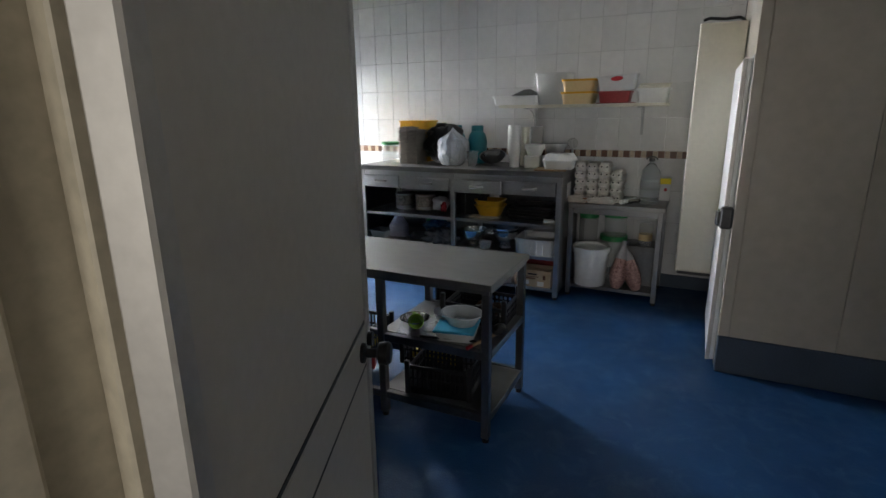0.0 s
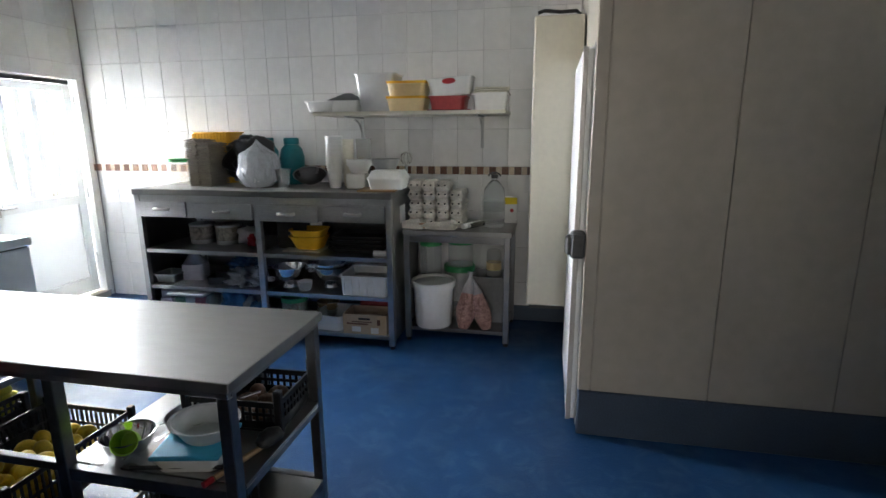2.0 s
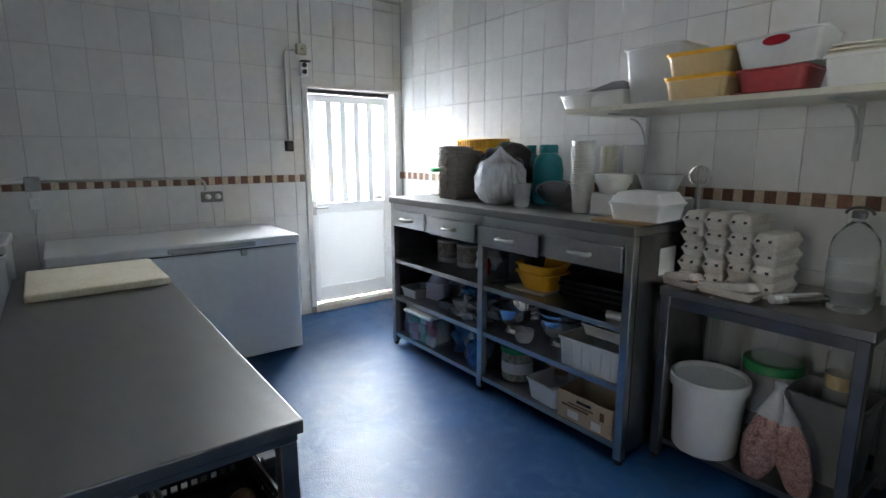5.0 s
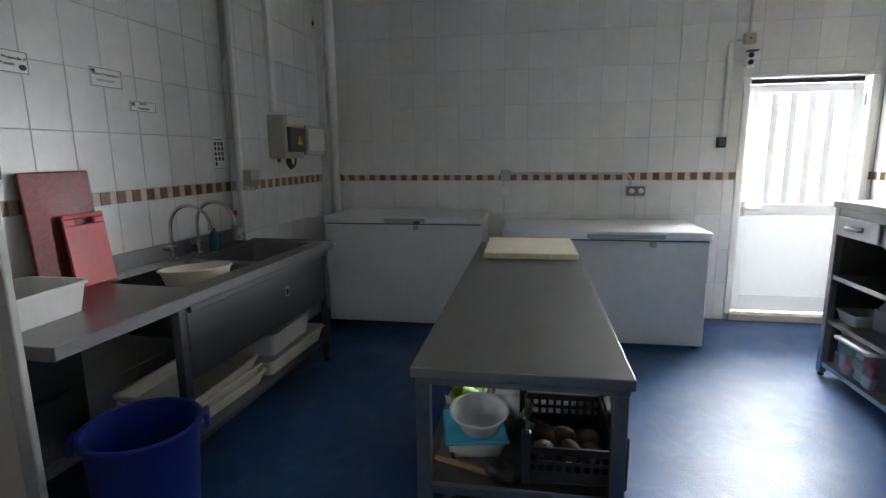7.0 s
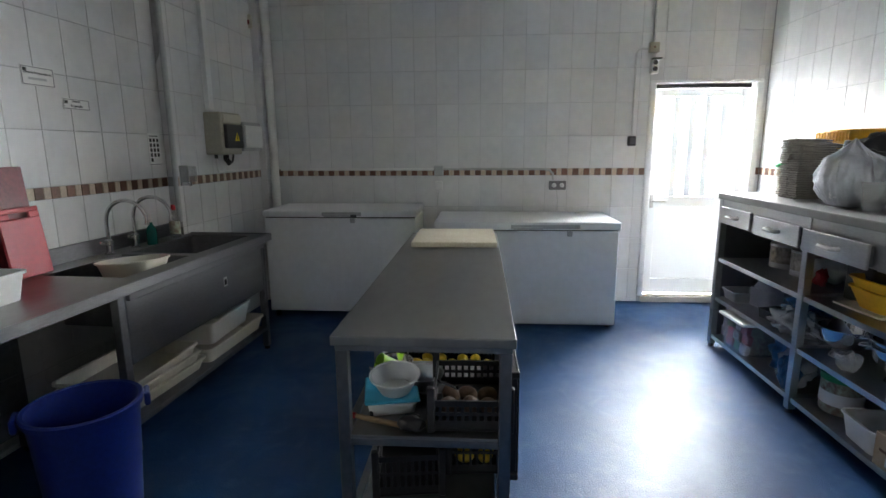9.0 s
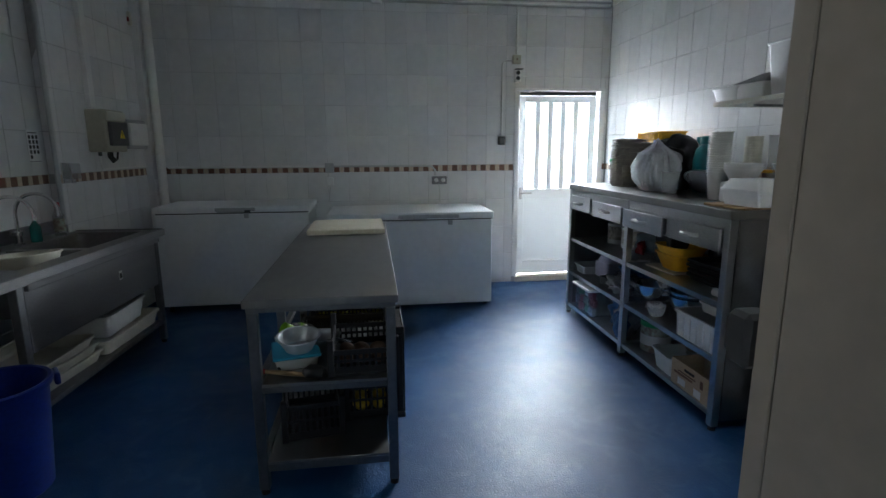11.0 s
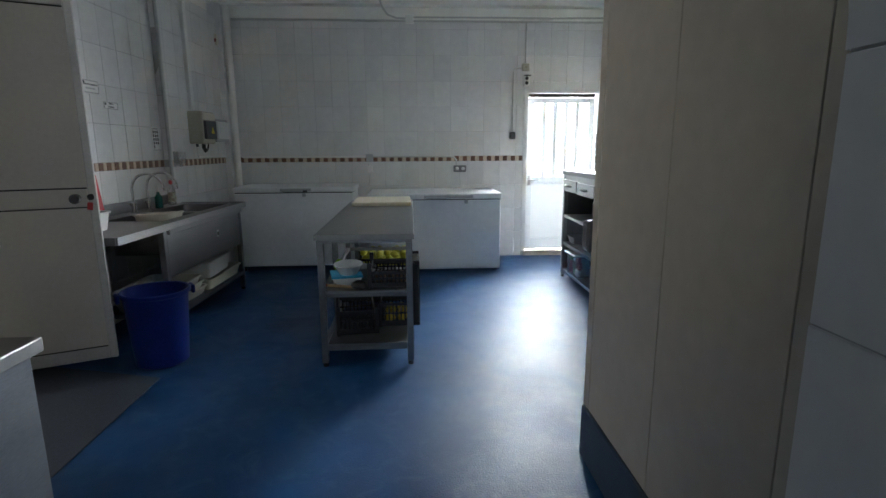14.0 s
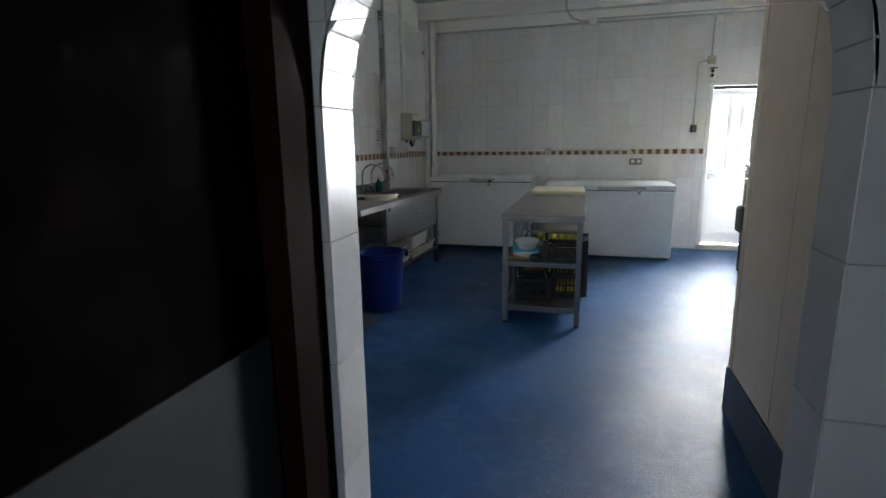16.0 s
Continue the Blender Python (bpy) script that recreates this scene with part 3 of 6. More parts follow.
part("tabletop", box(TX0, TX1, TY0, TY1, 0.853, 0.888, 0.004, seg=2), M_STEELT, wt, "satin worn steel top")
ap = box(TX0 + 0.015, TX1 - 0.015, TY0 + 0.012, TY0 + 0.03, 0.832, 0.8525)
box(TX0 + 0.015, TX1 - 0.015, TY1 - 0.03, TY1 - 0.012, 0.832, 0.8525, bm=ap)
box(TX1 - 0.034, TX1 - 0.012, TY0 + 0.03, TY1 - 0.03, 0.832, 0.8525, bm=ap)
box(TX0 + 0.012, TX0 + 0.034, TY0 + 0.03, TY1 - 0.03, 0.832, 0.8525, bm=ap)
part("apron", ap, M_STEELD, wt)
for x in (TX1 - 0.034, -1.40, -2.2, TX0 + 0.034):
    for y in (TY0 + 0.034, TY1 - 0.034):
        leg(x, y, 0.832, 0.042, M_STEELD, wt)
part("middle_shelf", box(-1.42, TX1 - 0.012, TY0 + 0.056, TY1 - 0.056, 0.504, 0.517, 0.002), M_STEELT, wt)
fl = box(TX1 - 0.055, TX1 - 0.012, TY0 + 0.0555, TY1 - 0.0555, 0.477, 0.5035, 0.002)
box(-1.379, TX1 - 0.0555, TY0 + 0.018, TY0 + 0.05, 0.472, 0.5165, 0.002, bm=fl)
box(-1.379, TX1 - 0.0555, TY1 - 0.05, TY1 - 0.018, 0.472, 0.5165, 0.002, bm=fl)
part("shelf_flange", fl, M_STEELD, wt)
rl = box(-2.179, -1.421, TY0 + 0.02, TY0 + 0.048, 0.50, 0.53, 0.002)
box(TX0 + 0.056, -2.221, TY0 + 0.02, TY0 + 0.048, 0.50, 0.53, 0.002, bm=rl)
box(TX0 + 0.056, -2.221, TY1 - 0.048, TY1 - 0.02, 0.50, 0.53, 0.002, bm=rl)
box(-2.214, -2.186, TY0 + 0.056, TY1 - 0.056, 0.50, 0.53, 0.002, bm=rl)
box(TX0 + 0.02, TX0 + 0.048, TY0 + 0.056, TY1 - 0.056, 0.50, 0.53, 0.002, bm=rl)
part("rail", rl, M_STEELT, wt)
part("lower_shelf", box(-1.42, TX1 - 0.012, TY0 + 0.056, TY1 - 0.056, 0.148, 0.16, 0.002), M_STEELT, wt)
lf2 = box(TX0 + 0.056, TX1 - 0.056, TY0 + 0.018, TY0 + 0.05, 0.115, 0.16, 0.002)
box(TX0 + 0.056, TX1 - 0.056, TY1 - 0.05, TY1 - 0.018, 0.115, 0.16, 0.002, bm=lf2)
box(TX1 - 0.05, TX1 - 0.015, TY0 + 0.0565, TY1 - 0.0565, 0.112, 0.1465, 0.002, bm=lf2)
part("shelf_flange", lf2, M_STEELD, wt)

# shelving counter on the north wall
SX0, SX1, SY0, SY1 = -3.07, -0.95, 4.59, 5.36
sc_ = thing("shelf_counter", pose(0, 0, 0), "stainless steel counter with four drawers and open shelves", "counter")
part("top", box(SX0, SX1, SY0, SY1, 1.134, 1.18, 0.005, seg=2), M_STEELT, sc_)
part("upper_apron", box(SX0 + 0.045, SX1 - 0.045, SY0 + 0.02, SY0 + 0.035, 1.085, 1.1335), M_STEEL, sc_)
for x in (SX0 + 0.03, -2.01, SX1 - 0.03):
    leg(x, SY0 + 0.035, 1.1335, 0.045, M_STEEL, sc_)
    leg(x, SY1 - 0.035, 1.1335, 0.045, M_STEEL, sc_)
for x0, x1 in ((SX0 + 0.053, -2.033), (-1.987, SX1 - 0.053)):
    for z in (0.70, 0.40, 0.10):
        part("shelf", box(x0, x1, SY0 + 0.022, SY1 - 0.058, z - 0.03, z, 0.002), M_STEEL, sc_)
part("back_panel", box(SX0 + 0.055, SX1 - 0.055, SY1 - 0.012, SY1 - 0.006, 0.07, 1.1335), M_STEELD, sc_)
part("side_panel", box(SX1 - 0.012, SX1 - 0.006, SY0 + 0.06, SY1 - 0.06, 0.06, 1.1335), M_STEELK, sc_)
part("side_panel", box(SX0 + 0.006, SX0 + 0.012, SY0 + 0.06, SY1 - 0.06, 0.06, 1.1335), M_STEELK, sc_)
part("wall_label", box(SX1 - 0.004, SX1 - 0.002, SY0 + 0.22, SY0 + 0.36, 0.93, 1.06), M_SIGN, sc_, "white printed label on the side")
for x0, x1, out, drop in ((-3.015, -2.605, 0.0, 0), (-2.515, -2.038, 0.02, 0.004), (-1.982, -1.50, 0.035, 0.006), (-1.47, -1.008, 0.008, 0.002)):
    dr = part("drawer", box(x0, x1, SY0 + 0.004 - out, SY0 + 0.019 - out, 0.965 - drop, 1.083 - drop, 0.003), M_STEEL, sc_)
    part("drawer_box", box(x0 + 0.03, x1 - 0.03, SY0 + 0.0195 - out, SY0 + 0.5, 0.975 - drop, 1.07 - drop), M_STEELD, dr)
    mx = (x0 + x1) / 2
    hp = [(mx - 0.055, SY0 + 0.004 - out, 1.025 - drop), (mx - 0.055, SY0 - 0.02 - out, 1.025 - drop), (mx - 0.045, SY0 - 0.03 - out, 1.025 - drop), (mx + 0.045, SY0 - 0.03 - out, 1.025 - drop), (mx + 0.055, SY0 - 0.02 - out, 1.025 - drop), (mx + 0.055, SY0 + 0.004 - out, 1.025 - drop)]
    part("handle", tube(hp, 0.0125, 10), M_ALU, dr, "bright steel bow handle", True)

part("drawer_rail", box(SX0 + 0.06, SX1 - 0.06, SY0 + 0.021, SY0 + 0.024, 0.96, 1.0845), M_STEEL, sc_)

# small table for the eggs
GX0, GX1, GY0, GY1 = -0.965, -0.115, 4.80, 5.40
gt = thing("side_table", pose(0, 0, 0), "small stainless steel table with a low shelf", "table")
part("tabletop", box(GX0 + 0.03, GX1, GY0, GY1, 0.842, 0.885, 0.005, seg=2), M_STEELT, gt)
apn = box(GX0 + 0.07, GX1 - 0.05, GY0 + 0.02, GY0 + 0.035, 0.79, 0.8415)
box(GX0 + 0.05, GX0 + 0.065, GY0 + 0.06, GY1 - 0.05, 0.79, 0.8415, bm=apn)
box(GX1 - 0.045, GX1 - 0.03, GY0 + 0.06, GY1 - 0.05, 0.79, 0.8415, bm=apn)
part("apron", apn, M_STEELK, gt)
for x in (GX0 + 0.055, GX1 - 0.035):
    for y in (GY0 + 0.035, GY1 - 0.03):
        leg(x, y, 0.8415, 0.045, M_STEELK, gt)
part("lower_shelf", box(GX0 + 0.05, GX1 - 0.03, GY0 + 0.06, GY1 - 0.055, 0.07, 0.10, 0.002), M_STEELK, gt)

# shelf on wall brackets
ws = thing("wall_shelf", pose(0, 0, 0), "off-white wall shelf on two white metal brackets", "shelf")
part("board", box(-1.675, -0.195, 4.945, NY - 0.001, 1.726, 1.753, 0.003), M_CPLAST, ws)
for x in (-1.45, -0.42):
    b = box(x - 0.013, x + 0.013, NY - 0.012, NY - 0.0005, 1.47, 1.7255, 0.002)
    box(x - 0.013, x + 0.013, 5.05, NY - 0.012, 1.714, 1.7255, 0.002, bm=b)
    tube(arc((x, NY - 0.19, 1.53), 0.17, 5, 90, (0, 1, 0), (0, 0, 1), 8), 0.007, bm=b)
    part("bracket", b, M_GREYP, ws)


# ---- sink unit, in the frame of its wall ----
su = thing("sink_unit", SW, "stainless steel double sink with worktop and low shelf", "sink")
b = box(-0.82, -0.05, 0.0, 0.72, 0.855, 0.89)
box(-2.18, -0.82, 0.60, 0.72, 0.855, 0.89, bm=b)
box(-2.18, -0.82, 0.0, 0.16, 0.855, 0.89, bm=b)
box(-1.43, -1.36, 0.16, 0.60, 0.855, 0.89, bm=b)
box(-2.18, -2.08, 0.16, 0.60, 0.855, 0.89, bm=b)
part("worktop", b, M_STEELT, su)
e = box(-2.185, -0.045, 0.72, 0.732, 0.845, 0.897, 0.003)
box(-0.05, -0.04, 0.0, 0.72, 0.845, 0.897, 0.003, bm=e)
box(-2.19, -2.18, 0.0, 0.72, 0.845, 0.897, 0.003, bm=e)
part("raised_edge", e, M_STEELK, su)
part("splashback", box(-2.18, -0.05, 0.001, 0.02, 0.891, 0.985, 0.004), M_STEELK, su)
for x0, x1 in ((-1.36, -0.82), (-2.08, -1.43)):
    q = tub(x1 - x0 - 0.004, 0.436, 0.26, 0.92, 0.002, 0.0, 0.05)
    part("basin", q, M_STEELD, su, "deep steel basin", True, pose((x0 + x1) / 2, 0.38, 0.622))
    part("drain", lathe([(0, 0.004), (0.03, 0.004), (0.04, 0.0), (0.04, -0.01), (0, -0.01)], 16), M_CHROME, su, "", True, pose((x0 + x1) / 2, 0.34, 0.628))
part("front_apron", box(-2.15, -0.72, 0.66, 0.675, 0.475, 0.8545, 0.003), M_STEELK, su)
part("apron_trim", box(-2.15, -0.72, 0.6755, 0.70, 0.80, 0.8445, 0.003), M_STEELK, su)
part("side_apron", box(-2.16, -2.151, 0.06, 0.66, 0.475, 0.8545, 0.002), M_STEELK, su)
part("sticker", box(-1.62, -1.58, 0.6752, 0.677, 0.64, 0.70), M_SIGN, su, "small white sticker")
part("sticker_print", box(-1.613, -1.587, 0.6771, 0.678, 0.65, 0.685), M_INK, su)
for x in (-0.685, -2.135, -0.08):
    for y in (0.05, 0.66):
        if x > -0.1 and y > 0.5:
            continue
        leg(x, y, 0.8545, 0.045, M_STEELD, su)
part("lower_shelf", box(-2.11, -0.71, 0.06, 0.685, 0.158, 0.188, 0.003), M_STEELD, su)
part("brace", box(-0.66, -0.11, 0.09, 0.11, 0.40, 0.43, 0.002), M_STEELD, su)
part("back_board", box(-0.66, -0.10, 0.06, 0.075, 0.12, 0.8545), M_STEELD, su)


def tap(x):
    tp = thing("tap", SW @ pose(x, 0.085, 0.89), "tall chrome gooseneck tap at the sink", "tap", "sink taps")
    part("base", lathe([(0, 0), (0.03, 0), (0.03, 0.008), (0.018, 0.015), (0.018, 0.055), (0.024, 0.06), (0.024, 0.085), (0.013, 0.095), (0, 0.095)], 16), M_CHROME, tp, "", True)
    pts = [(0, 0, 0.09), (0, 0, 0.195)] + arc((0, 0.135, 0.195), 0.135, 180, 20, (0, 1, 0), (0, 0, 1), 12)
    pts += [(0, 0.266, 0.21)]
    part("spout", tube(pts, 0.011, 12), M_CHROME, tp, "", True)
    part("aerator", lathe([(0, 0), (0.013, 0), (0.013, 0.03), (0, 0.03)], 12, centre=(0, 0.266, 0.185)), M_CHROME, tp, "", True)
    part("lever", tube([(0.02, 0, 0.07), (0.05, 0.0, 0.075), (0.075, 0.01, 0.085)], 0.007, 8), M_CHROME, tp, "", True)


tap(-1.36)
tap(-1.59)
bt = thing("soap_bottle", SW @ pose(-1.70, 0.12, 0.8905), "clear bottle with teal washing-up liquid", "bottle")
part("body", lathe([(0, 0), (0.03, 0), (0.033, 0.01), (0.033, 0.10), (0.012, 0.135), (0.012, 0.15), (0, 0.15)], 16), M_BATT, bt, "", True)
part("cap", lathe([(0, 0.1505), (0.013, 0.1505), (0.013, 0.175), (0.005, 0.18), (0.005, 0.21), (0, 0.21)], 12), M_WPLAST, bt, "", True)
bt = thing("detergent_bottle", SW @ pose(-1.98, 0.10, 0.8905), "clear detergent bottle with red cap and label", "bottle")
part("body", lathe([(0, 0), (0.034, 0), (0.036, 0.01), (0.036, 0.14), (0.014, 0.19), (0.014, 0.20), (0, 0.20)], 16), M_CLEAR, bt, "", True)
part("label", lathe([(0.0368, 0.03), (0.0368, 0.12)], 16), M_LABELR, bt, "green and red label", True)
part("cap", lathe([(0, 0.2005), (0.017, 0.2005), (0.015, 0.235), (0, 0.24)], 12), M_RED2, bt, "red cap", True)
solo("price_card", box(-0.055, 0.055, -0.002, 0.002, 0, 0.05), M_SIGN, SW @ pose(-2.12, 0.06, 0.895, 12, 0, 0), "small white card leaning on the splashback", "card")
# round tub in the sink
q = lathe([(0, 0.004), (0.13, 0.0), (0.135, 0.005), (0.175, 0.13), (0.185, 0.132), (0.185, 0.14), (0.172, 0.14), (0.128, 0.012), (0, 0.010)], 32)
solo("round_tub", q, M_CPLAST, SW @ pose(-1.13, 0.42, 0.775, 4, -3, 0), "round cream plastic tub sitting in the sink", "tub", "", True)
br_ = thing("cutting_board", SW @ pose(-0.73, 0.075, 0.892, 4.5, 0, 0), "large dark red cutting board leaning on the wall", "cutting board", "red cutting boards")
part("board", box(-0.175, 0.175, -0.008, 0.008, 0, 0.545, 0.007, seg=2), M_RED, br_)
b = thing("cutting_board", SW @ pose(-0.80, 0.125, 0.892, 7, 0, 0), "small bright red cutting board with a grip slot", "cutting board", "red cutting boards")
q = box(-0.115, 0.115, -0.007, 0.007, 0, 0.295, 0.006)
box(-0.115, -0.05, -0.007, 0.007, 0.2905, 0.325, 0.006, bm=q)
box(0.05, 0.115, -0.007, 0.007, 0.2905, 0.325, 0.006, bm=q)
box(-0.115, 0.115, -0.007, 0.007, 0.322, 0.348, 0.006, bm=q)
part("board", q, M_RED2, b)
tr = solo("dish_tray", tub(0.36, 0.30, 0.125, 0.9, 0.004, 0.012, 0.03), M_WPLAST, SW @ pose(-0.26, 0.32, 0.891, 0, 0, 4), "white plastic dish tray on the steel worktop", "tray", "", True)
for k in range(3):
    solo("plastic_tray", tub(0.62, 0.42, 0.07, 0.92, 0.004, 0.012, 0.03), M_CPLAST, SW @ pose(-1.06 + 0.01 * k, 0.42 - 0.01 * k, 0.189 + 0.045 * k, 0, 0, 2 * k - 2), "shallow cream plastic tray in a nested stack", "tray", "stack of cream trays", True)
solo("storage_tub", tub(0.72, 0.44, 0.10, 0.92, 0.004, 0.014, 0.03), M_CPLAST, SW @ pose(-1.74, 0.44, 0.189), "wide cream plastic tub under the sink", "tub", "tubs under the sink", True)
solo("storage_tub", tub(0.56, 0.36, 0.15, 0.9, 0.004, 0.014, 0.03), M_WPLAST, SW @ pose(-1.75, 0.43, 0.27, 0, 0, 3), "white plastic tub stacked under the sink", "tub", "tubs under the sink", True)

# blue bucket
bk = thing("bucket", pose(-0.95, 1.23, 0.0), "large blue plastic bucket on the floor", "bucket")
part("body", lathe([(0, 0.006), (0.155, 0.0), (0.165, 0.01), (0.198, 0.475), (0.212, 0.48), (0.216, 0.503), (0.208, 0.510), (0.195, 0.506), (0.16, 0.02), (0, 0.016)], 40), M_BUCKET, bk, "", True)
for s in (-1, 1):
    part("grip", box(-0.05, 0.05, 0.212 if s > 0 else -0.236, 0.236 if s > 0 else -0.212, 0.45, 0.508, 0.01, seg=2), M_BUCKET, bk, "", False, pose(0, 0, 0, 0, 0, 35))

# steel cabinet by the arch
cb = thing("steel_cabinet", pose(1.02, 1.25, 0), "low stainless steel cabinet beside the arch", "cabinet")
part("body", box(0.01, 0.86, 0, 0.60, 0.03, 0.855, 0.003), M_STEELK, cb)
part("top", box(0.0, 0.862, -0.02, 0.635, 0.856, 0.90, 0.005, seg=2), M_STEELT, cb)
part("plinth", box(0.03, 0.84, 0.02, 0.57, 0.0, 0.0295), M_DARK, cb)


# ---- chest freezers ----
def freezer(name, x0, x1, y0, y1, z0, z1, lid, label, hy0, hy1, mt):
    fz = thing(name, pose(x0, y0, 0), label, "freezer", "chest freezers")
    W, D = x1 - x0, y1 - y0
    part("body", box(0, W - 0.02, 0.012, D - 0.012, z0, z1 - lid - 0.012, 0.01, seg=2), mt, fz)
    part("gasket", box(0.01, W - 0.03, 0.022, D - 0.022, z1 - lid - 0.0115, z1 - lid - 0.001), M_DARK, fz, "dark lid gasket")
    part("lid", box(0, W, 0, D, z1 - lid, z1, 0.014, seg=3), M_WHITE, fz, "white lid")
    for yy in (0.06, D - 0.06):
        for xx in (0.06, W - 0.08):
            part("foot", lathe([(0, 0), (0.022, 0), (0.022, z0 + 0.002), (0, z0 + 0.002)], 10, centre=(xx, yy, 0)), M_BLACK, fz)
    hx = W
    hd = box(hx + 0.001, hx + 0.012, hy0 - y0, hy1 - y0, z1 - lid + 0.012, z1 - lid + 0.045, 0.004)
    box(hx + 0.012, hx + 0.035, hy0 - y0 + 0.02, hy0 - y0 + 0.26, z1 - lid + 0.005, z1 - lid + 0.028, 0.008, bm=hd, seg=2)
    part("handle", hd, M_GREYP if mt is M_WHITE else M_WPLAST, fz, "grey grip bar on the lid")
    part("lock", box(hx - 0.018, hx + 0.012, hy1 - y0 - 0.1, hy1 - y0 - 0.06, z1 - lid - 0.05, z1 - lid - 0.006, 0.004), M_GREYP, fz)
    return fz


f1 = freezer("chest_freezer", -4.17, -3.53, 0.91, 2.285, 0.06, 0.985, 0.058, "white chest freezer standing against the tiled wall", 1.45, 1.80, M_WHITE)
f2 = freezer("chest_freezer", -4.12, -3.355, 2.45, 3.985, 0.03, 0.912, 0.065, "longer white chest freezer beside the back door", 3.09, 3.65, M_WHITE)
solo("power_panel", box(0, 0.008, 0, 0.26, 0, 0.028, 0.002), M_DARK, pose(-3.516, 1.50, 0.924), "dark control strip on the freezer lid", "control strip")

# white cutting board at the far end of the table
solo("cutting_board", box(-0.29, 0.29, -0.275, 0.275, 0, 0.036, 0.008, seg=2), M_BOARD, pose(-2.64, 2.665, 0.8885, 0, 0, 1), "thick worn cream cutting board on the table end", "cutting board")


# ---- wall fittings ----
def pipe(name, pts, r, mt, label, m=None):
    ob = link(name, tube(pts, r, 10), mt, True)
    if m is not None:
        ob.matrix_basis = m
    return tagged(ob, label, "conduit")


px = WX + 0.018
pipe("conduit", [(px, 0.85, 2.93), (px, 5.41, 2.935)], 0.013, M_CONDUIT, "white plastic conduit along the top of the tiles")
pipe("conduit", [(px, 2.96, 2.975), (px, 5.41, 2.985)], 0.011, M_CONDUIT, "second white plastic conduit along the wall top")
pipe("conduit", [(px + 0.12, 2.62, 3.30), (px + 0.12, 2.62, 3.12), (px + 0.11, 2.64, 3.06), (px + 0.05, 2.70, 2.99), (px, 2.80, 2.965), (px, 2.92, 2.96)], 0.012, M_CONDUIT, "white conduit bending up to the ceiling")
pipe("drain_pipe", [(WX + 0.05, 0.80, 0.0), (WX + 0.05, 0.80, 3.08)], 0.042, M_PLASTER, "painted vertical pipe in the corner")
pipe("conduit", [(px, 4.40, 2.92), (px, 4.40, 2.45)], 0.012, M_CONDUIT, "white vertical conduit above the junction box")
pipe("conduit", [(px, 4.35, 2.39), (px, 4.30, 2.39), (px, 4.265, 2.38), (px, 4.25, 2.345), (px, 4.25, 1.62)], 0.011, M_CONDUIT, "white conduit down to the switch")
pipe("conduit", [(px, 0.85, 1.316), (px, 2.38, 1.312)], 0.011, M_WPLAST, "thin white conduit along the border strip")
pipe("conduit", [(px, 2.48, 1.315), (px, 3.44, 1.312), (px, 3.50, 1.302), (px, 3.53, 1.27), (px, 3.535, 1.21)], 0.011, M_CONDUIT, "thin white conduit bending down to the socket")
pipe("flex", [(px, 3.57, 1.12), (px + 0.02, 3.58, 1.02), (px + 0.01, 3.58, 0.92)], 0.005, M_CONDUIT, "white flex from the socket")
pipe("flex", [(px, 2.43, 1.10), (px + 0.015, 2.42, 1.02), (px + 0.01, 2.41, 0.95)], 0.004, M_CONDUIT, "white flex from the socket")
jb = thing("junction_box", pose(WX, 2.96, 2.95), "white round-edged junction box on the wall", "junction box")
part("body", box(0.001, 0.05, -0.05, 0.05, -0.05, 0.05, 0.01, seg=2), M_WPLAST, jb)
jb = thing("junction_box", pose(WX, 4.40, 2.40), "yellowed square junction box on the wall", "junction box")
part("body", box(0.001, 0.05, -0.045, 0.045, -0.045, 0.045, 0.006), M_CREAMB, jb)
part("screw", box(0.0505, 0.053, -0.008, 0.008, -0.008, 0.008), M_BROWN, jb)
em = thing("security_camera", pose(WX, 4.41, 2.24), "small white surveillance lamp unit with black lenses", "camera unit")
part("body", box(0.001, 0.055, -0.035, 0.035, -0.07, 0.05, 0.008), M_WPLAST, em)
for z in (-0.03, 0.025):
    part("lens", lathe([(0, 0), (0.02, 0), (0.022, 0.012), (0.017, 0.018), (0, 0.012)], 16), M_BLACK, em, "black lens", True, pose(0.0555, 0, z, 0, 90, 0))
part("hood", box(0.02, 0.09, -0.03, 0.05, 0.055, 0.064, 0.002), M_BLACK, em)
sw_ = thing("light_switch", pose(WX, 4.25, 1.57), "black surface-mounted switch box", "switch")
part("body", box(0.001, 0.045, -0.035, 0.035, -0.045, 0.045, 0.005), M_BLACK, sw_)
part("rocker", box(0.0455, 0.052, -0.022, 0.022, -0.03, 0.03, 0.003), M_DARK, sw_)
so = thing("socket_box", pose(WX, 2.43, 1.30), "grey surface socket box on the border strip", "socket")
part("body", box(0.001, 0.05, -0.045, 0.045, -0.05, 0.05, 0.006), M_GREYP, so)
so = thing("socket_box", pose(WX, 2.43, 1.16), "small white plug in a socket", "socket")
part("body", box(0.001, 0.045, -0.035, 0.035, -0.04, 0.04, 0.006), M_WPLAST, so)
so = thing("socket_box", pose(WX, 3.58, 1.16), "grey double surface socket with plugs", "socket")
part("body", box(0.001, 0.05, -0.085, 0.075, -0.045, 0.04, 0.006), M_BINGR, so)
for yy in (-0.04, 0.035):
    part("plug", lathe([(0, 0), (0.022, 0), (0.02, 0.03), (0.01, 0.04), (0, 0.04)], 12), M_WPLAST, so, "", True, pose(0.0505, yy, 0, 0, 90, 0))

# fittings on the sink wall
pipe("conduit", [(-2.078, PIER - 0.01, 0.99), (-2.078, PIER - 0.01, 3.3)], 0.016, M_GREYP, "grey vertical pipe on the tiles", SW)
